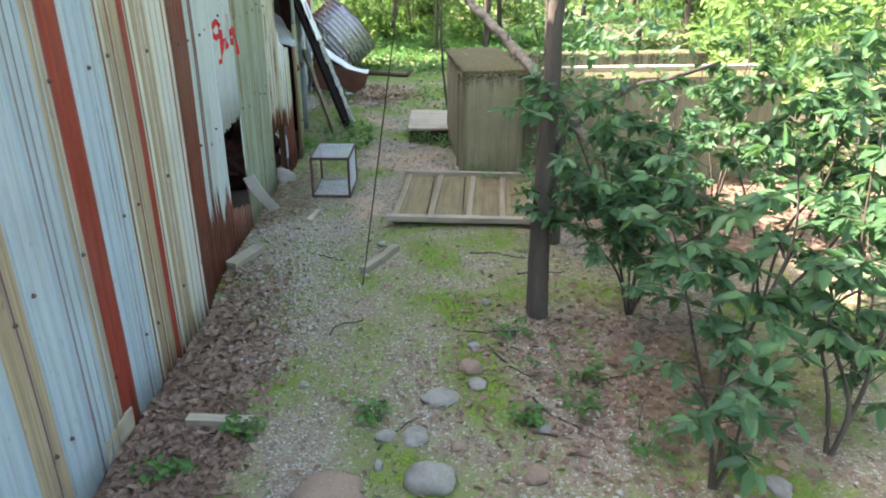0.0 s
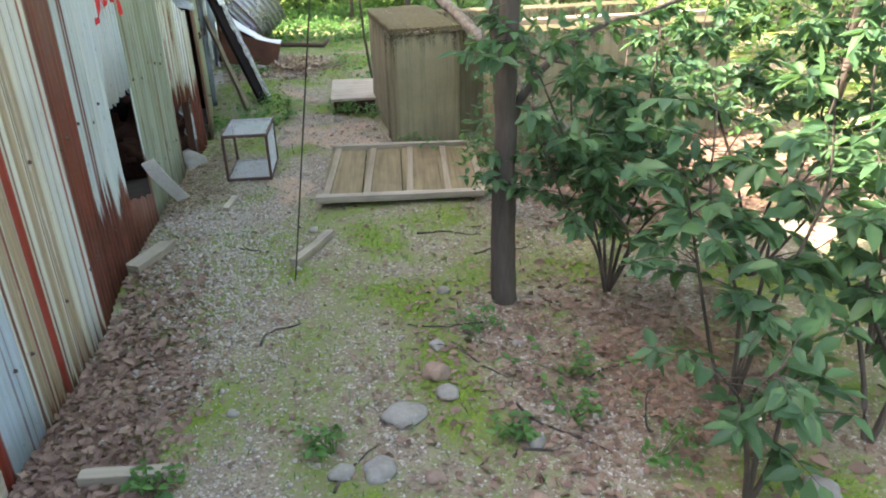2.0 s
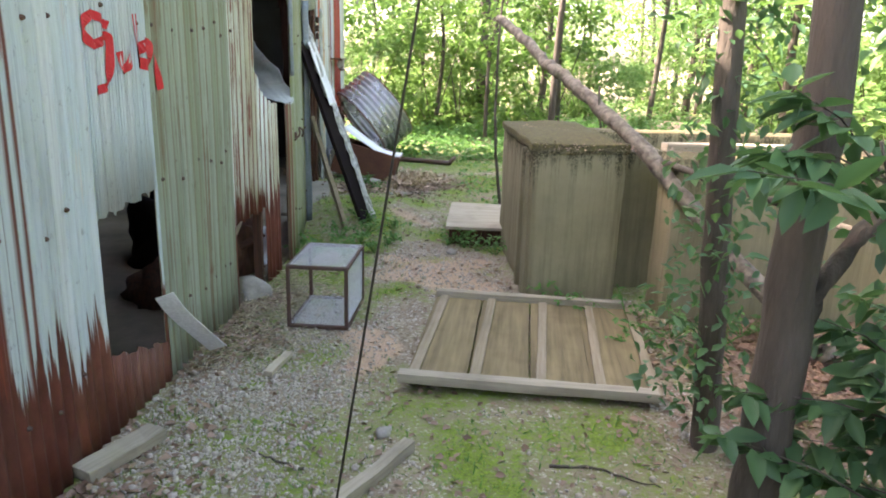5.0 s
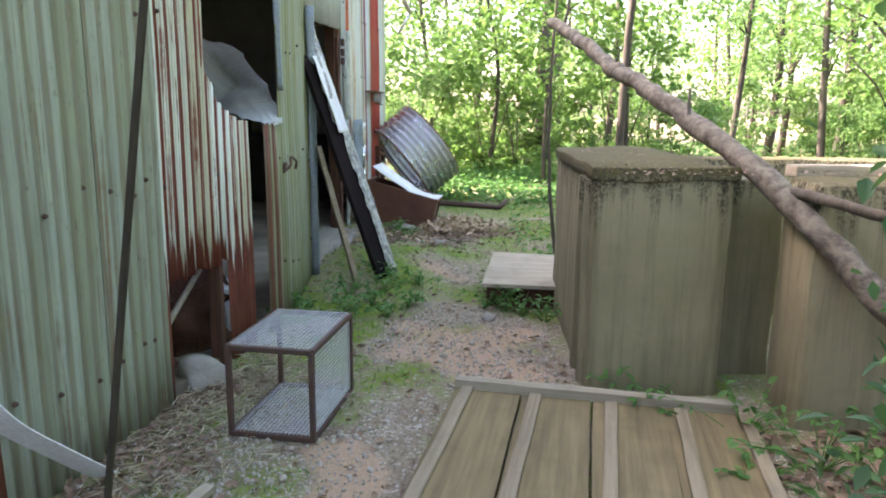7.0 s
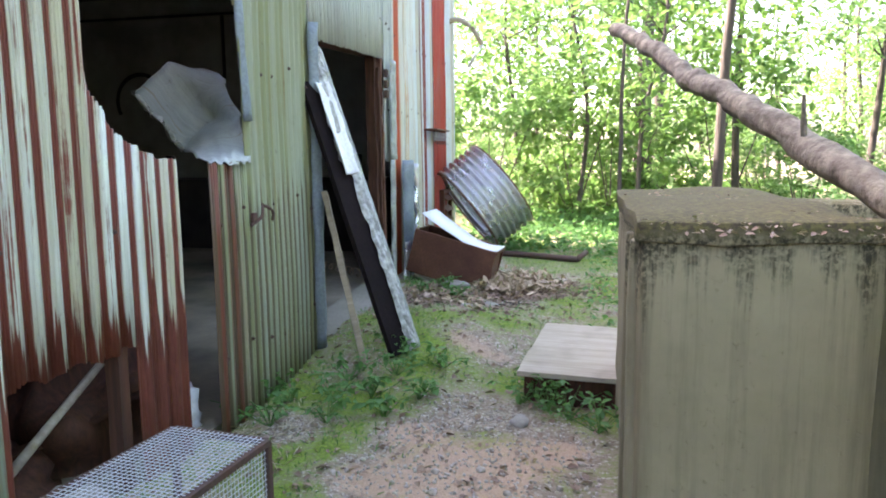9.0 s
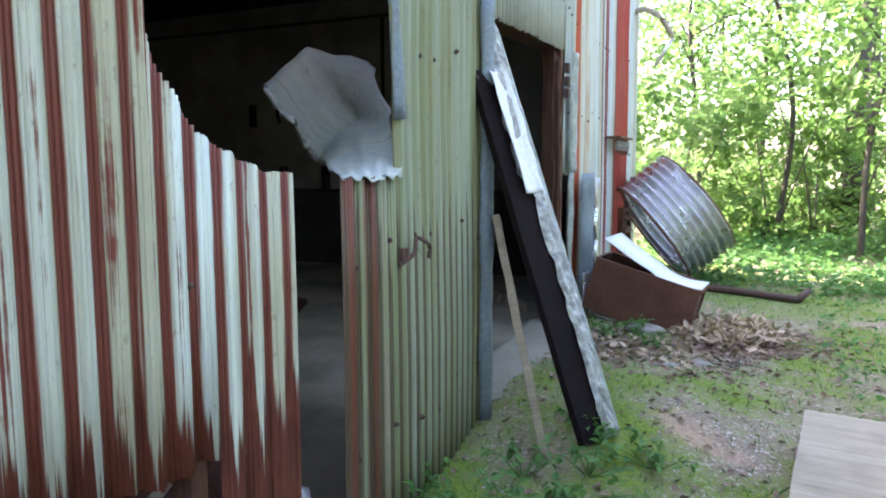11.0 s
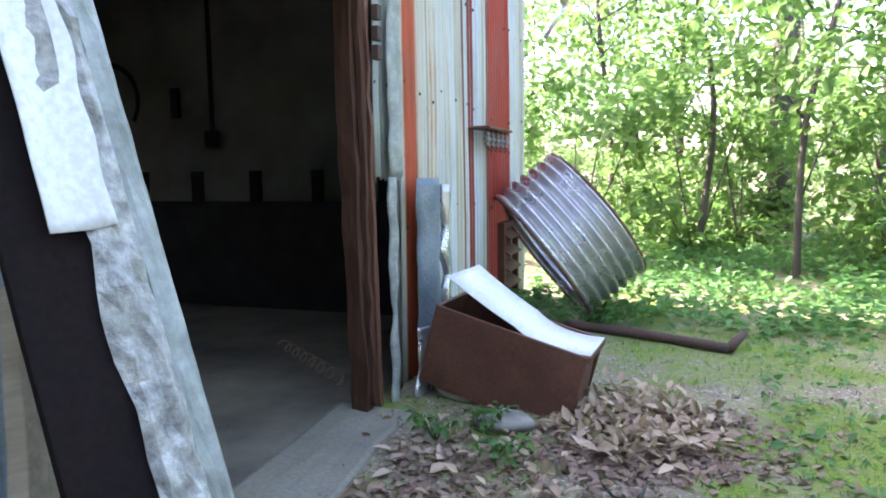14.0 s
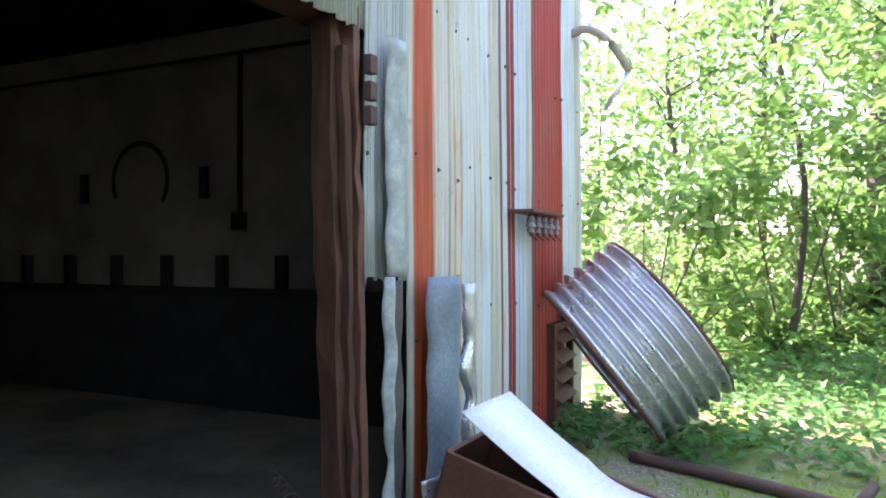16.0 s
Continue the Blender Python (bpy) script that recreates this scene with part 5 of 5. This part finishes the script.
# herbs near the path
HERBS = [(1.35, 7.25, 0.16), (1.7, 7.0, 0.2), (1.9, 6.75, 0.22), (2.1, 6.6, 0.2), (1.6, 6.6, 0.12), (2.35, 6.8, 0.25), (0.85, 8.75, 0.16), (0.75, 8.85, 0.14), (1.0, 8.6, 0.15), (-0.35, 8.7, 0.13), (-0.2, 8.85, 0.14), (-0.4, 9.05, 0.14),
         (-0.15, 9.15, 0.12), (-0.3, 8.45, 0.12), (-0.55, 8.35, 0.13), (-0.6, 8.7, 0.1), (-0.15, 9.4, 0.1), (-0.55, 11.4, 0.12), (-0.35, 11.55, 0.12), (-0.25, 11.3, 0.1), (-0.6, 3.2, 0.1), (-0.85, 2.9, 0.1), (0.12, 3.25, 0.1),
         (0.95, 4.0, 0.08), (1.25, 3.5, 0.12), (0.9, 3.15, 0.08), (0.05, 8.9, 0.1), (0.1, 9.3, 0.09), (-0.05, 8.6, 0.1), (0.6, 8.95, 0.12), (1.15, 3.2, 0.12), (1.4, 2.9, 0.14), (-0.65, 14.0, 0.2), (-0.2, 13.95, 0.18), (-0.05, 13.9, 0.15)]
for i, (x, y, h) in enumerate(HERBS):
    r = np.random.default_rng(300 + i)
    o = thing("low_herb", pose(x, y, ground_z(x, y)), "small green leafy herb growing on the ground", "herb", "herbs on the ground")
    P, tw = [], []
    for k in range(11):
        e = Vector((r.normal(0, h * 0.8), r.normal(0, h * 0.7), h * r.uniform(0.5, 1.2)))
        tw.append(tube_data([(0, 0, -0.01), e * 0.6 + Vector((0, 0, 0.02)), e], [0.003, 0.002, 0.0015], 4))
        P += [(e * float(r.uniform(0.6, 1.05)))[:] for _ in range(5)]
    V, F = join(*tw)
    tagged(mesh_ob("stalk", V, F, "leaf_herb", o), kind="stuff")
    V, F = leaf_data(P, 0.045, r, 0.55, 0.4, 0.1)
    lv = new("leaves", fast_mesh("leaves", V, F, "leaf_herb"))
    lv.parent = o


def herb_bed(n, region, size, seed, height, label, dens=None):
    r = np.random.default_rng(seed)
    pts = []
    while len(pts) < n:
        x, y = r.uniform(region[0], region[1]), r.uniform(region[2], region[3])
        if x < wall_x(min(15.3, y)) + 0.05 and y < 15.3:
            continue
        if dens is None and noise.noise((x * 0.9, y * 0.9, seed)) < -0.42:
            continue
        if dens is not None and r.uniform() > dens(x, y):
            continue
        h = height * (0.6 + 0.6 * noise.noise((x * 1.3, y * 1.3, 2)))
        pts.append((x, y, ground_z(x, y) + abs(r.normal(0.4, 0.3)) * max(0.03, h)))
    V, F = leaf_data(pts, size, r, 0.6, 0.35, 0.05)
    o = new("ground_cover", fast_mesh("ground_cover", V, F, "leaf_herb"))
    tagged(o, label, "undergrowth", kind="stuff")


herb_bed(17000, (-1.0, 6.0, 13.9, 21), 0.085, 21, 0.32, "low green undergrowth on the woodland floor")
herb_bed(9000, (-8, 18, 17, 32), 0.16, 22, 0.5, "green woodland undergrowth in the distance")
herb_bed(5000, (4.2, 14, 3, 18), 0.11, 23, 0.35, "green undergrowth between the trees")
herb_bed(1800, (0.9, 4.2, 9.4, 14.5), 0.06, 24, 0.1, "small green seedlings on moss", dens=lambda x, y: 0.3 + 0.5 * noise.noise((x, y, 9)))


def grass_blades():
    r = np.random.default_rng(40)
    pts = []
    while len(pts) < 12000:
        x, y = r.uniform(-0.9, 2.2), r.uniform(2.5, 14)
        if x < wall_x(y) + 0.05 or (0.2 < x < 1.8 and 5.8 < y < 9.2):
            continue
        if r.uniform() < cover(x, y)[0] * 0.8:
            pts.append((x, y, ground_z(x, y) - 0.004))
    V, F = leaf_data(pts, 0.034, r, 0.13, 0.5, -0.8)
    o = new("moss_blades", fast_mesh("moss_blades", V, F, "leaf_herb"))
    tagged(o, "short grass blades growing through moss", "grass", kind="stuff")


grass_blades()
scatter("rim_debris", 1500, (1.1, 4.2, 7.12, 8.9), "leaf_dry", 0.02, 8, "dead leaves and twigs on the tank rim", "leaf litter", on_tank=True)


# ---- woodland ----
def crown_mesh(name, n, rx, rz, size, seed, material, clumps=26):
    """Leaves in uneven clumps with gaps between."""
    r = np.random.default_rng(seed)
    C = r.normal(0, 1, (clumps, 3))
    C /= np.linalg.norm(C, axis=1)[:, None]
    C *= (r.uniform(0.25, 1.0, clumps) ** 0.6)[:, None]
    C *= (rx, rx, rz)
    who = r.integers(0, clumps, n)
    P = C[who] + r.normal(0, 1, (n, 3)) * (0.20 * rx, 0.20 * rx, 0.10 * rz)
    V, F = leaf_data(P, size, r, 0.55, 0.45, 0.25)
    me = fast_mesh(name, V, F, material)
    return me, C


CROWNS = [crown_mesh("crown", 1700, 1.7, 2.1, 0.15, 500 + i, "leaf_far" if i % 2 else "leaf_tree") for i in range(4)]
BUSHES = [crown_mesh("crown", 1300, 0.9, 0.95, 0.12, 600 + i, "leaf_far" if i % 2 else "leaf_tree", 16) for i in range(4)]
TRUNKS = {}


def woodland_tree(x, y, h, r0, kind, seed, z_crown, label="slim woodland tree with bright green leaves", scale=1.0):
    rr = random.Random(seed)
    o = thing("woodland_tree", pose(x, y, ground_z(x, y) - 0.05, 0, 0, rr.uniform(0, 360)), label, "tree", "woodland trees")
    me, C = kind[seed % len(kind)]
    key = (seed % 6, id(kind))
    tw = []
    line = smooth_line([(0, 0, 0), (rr.gauss(0, 0.1), rr.gauss(0, 0.1), h * 0.35), (rr.gauss(0, 0.2), rr.gauss(0, 0.2), h * 0.7), (0, 0, h)], 4)
    tw.append(tube_data(line, [r0 * (1 - 0.75 * i / len(line)) for i in range(len(line))], 9, 0.05, seed))
    for c in C[:9]:
        e = Vector(c * scale) + Vector((0, 0, z_crown))
        b = line[min(len(line) - 1, max(2, int(len(line) * (e.z - 0.8) / h)))]
        tw.append(tube_data([b, (b + e) / 2 + Vector((0, 0, 0.15)), e], [r0 * 0.32, r0 * 0.2, r0 * 0.08], 5))
    V, F = join(*tw)
    mesh_ob("trunk", V, F, "bark", o, True)
    c = new("crown", me)
    c.parent = o
    c.matrix_local = Matrix.LocRotScale((0, 0, z_crown), None, (scale, scale, scale))
    return o


rr = random.Random(99)
# trees that stand clearly in view behind the shed
for i, (x, y, h, r0, zc) in enumerate([(2.13, 22.0, 9, 0.22, 6.2), (0.68, 18.6, 6, 0.05, 4.0), (1.68, 16.9, 5, 0.045, 3.8), (1.9, 11.2, 6, 0.045, 5.2), (2.9, 27, 10, 0.25, 6.5), (-0.6, 20.5, 6, 0.06, 4.2), (3.4, 18.2, 7, 0.07, 4.6),
                                       (6.4, 16.5, 7, 0.07, 4.8), (8.4, 10.0, 8, 0.09, 5.6), (8.8, 7.0, 8, 0.12, 5.8), (6.2, 5.4, 8, 0.10, 5.6), (9.5, 13, 9, 0.10, 6)]):
    woodland_tree(x, y, h, r0, CROWNS, i, zc, "tall woodland tree with a grey trunk")
sap = thing("bent_sapling", pose(1.25, 10.3, 0.02), "thin curved sapling stem beside the tank", "sapling")
v, f = tube_data(smooth_line([(0, 0, -0.05), (-0.07, 0, 0.5), (-0.12, 0, 1.2), (-0.10, 0, 2.2), (0.05, 0, 3.4)], 5, 0.004, 9), [0.02 - 0.0006 * i for i in range(21)], 8, 0.05, 9)
mesh_ob("stem", v, f, "bark", sap, True)

k = 20
while k < 62:
    y = 17.5 + 26 * rr.random() ** 1.2
    x = rr.uniform(-9 - 0.2 * (y - 17), 5 + 0.75 * (y - 8))
    if x < -0.8 and y < 17.5:
        continue
    woodland_tree(x, y, rr.uniform(6, 9), rr.uniform(0.04, 0.14), CROWNS, k, rr.uniform(3.0, 5.6), scale=rr.uniform(0.8, 1.25))
    k += 1
while k < 80:
    x, y = rr.uniform(5.2, 20), rr.uniform(1, 17)
    woodland_tree(x, y, rr.uniform(6, 9), rr.uniform(0.05, 0.14), CROWNS, k, rr.uniform(2.8, 5.0), scale=rr.uniform(0.8, 1.2))
    k += 1
# unseen trees beside and behind the start, added to block the southern skylight
for i in range(16):
    x, y = rr.uniform(3.4, 10), rr.uniform(-9, 1.6)
    woodland_tree(x, y, rr.uniform(6, 9), rr.uniform(0.06, 0.14), CROWNS, k, rr.uniform(3.2, 5.2), scale=rr.uniform(0.9, 1.3))
    k += 1
for i in range(78):
    if i < 50:
        y = rr.uniform(17, 36)
        x = rr.uniform(-7, 5 + 0.7 * (y - 8))
    else:
        x, y = rr.uniform(4.6, 14), rr.uniform(3, 17)
    s = rr.uniform(0.7, 1.5)
    me, C = BUSHES[i % 4]
    o = thing("woodland_bush", pose(x, y, ground_z(x, y) - 0.03, 0, 0, rr.uniform(0, 360)), "leafy green bush in the woodland", "bush", "woodland bushes")
    tw = [tube_data([(0, 0, 0), Vector(c * s) * 0.5 + Vector((0, 0, 0.45 * s)), Vector(c * s) + Vector((0, 0, 0.95 * s))], [0.02, 0.013, 0.006], 5) for c in C[:7]]
    V, F = join(*tw)
    mesh_ob("branchwork", V, F, "bark", o)
    c = new("crown", me)
    c.parent = o
    c.matrix_local = Matrix.LocRotScale((0, 0, 0.95 * s), None, (s, s, s))
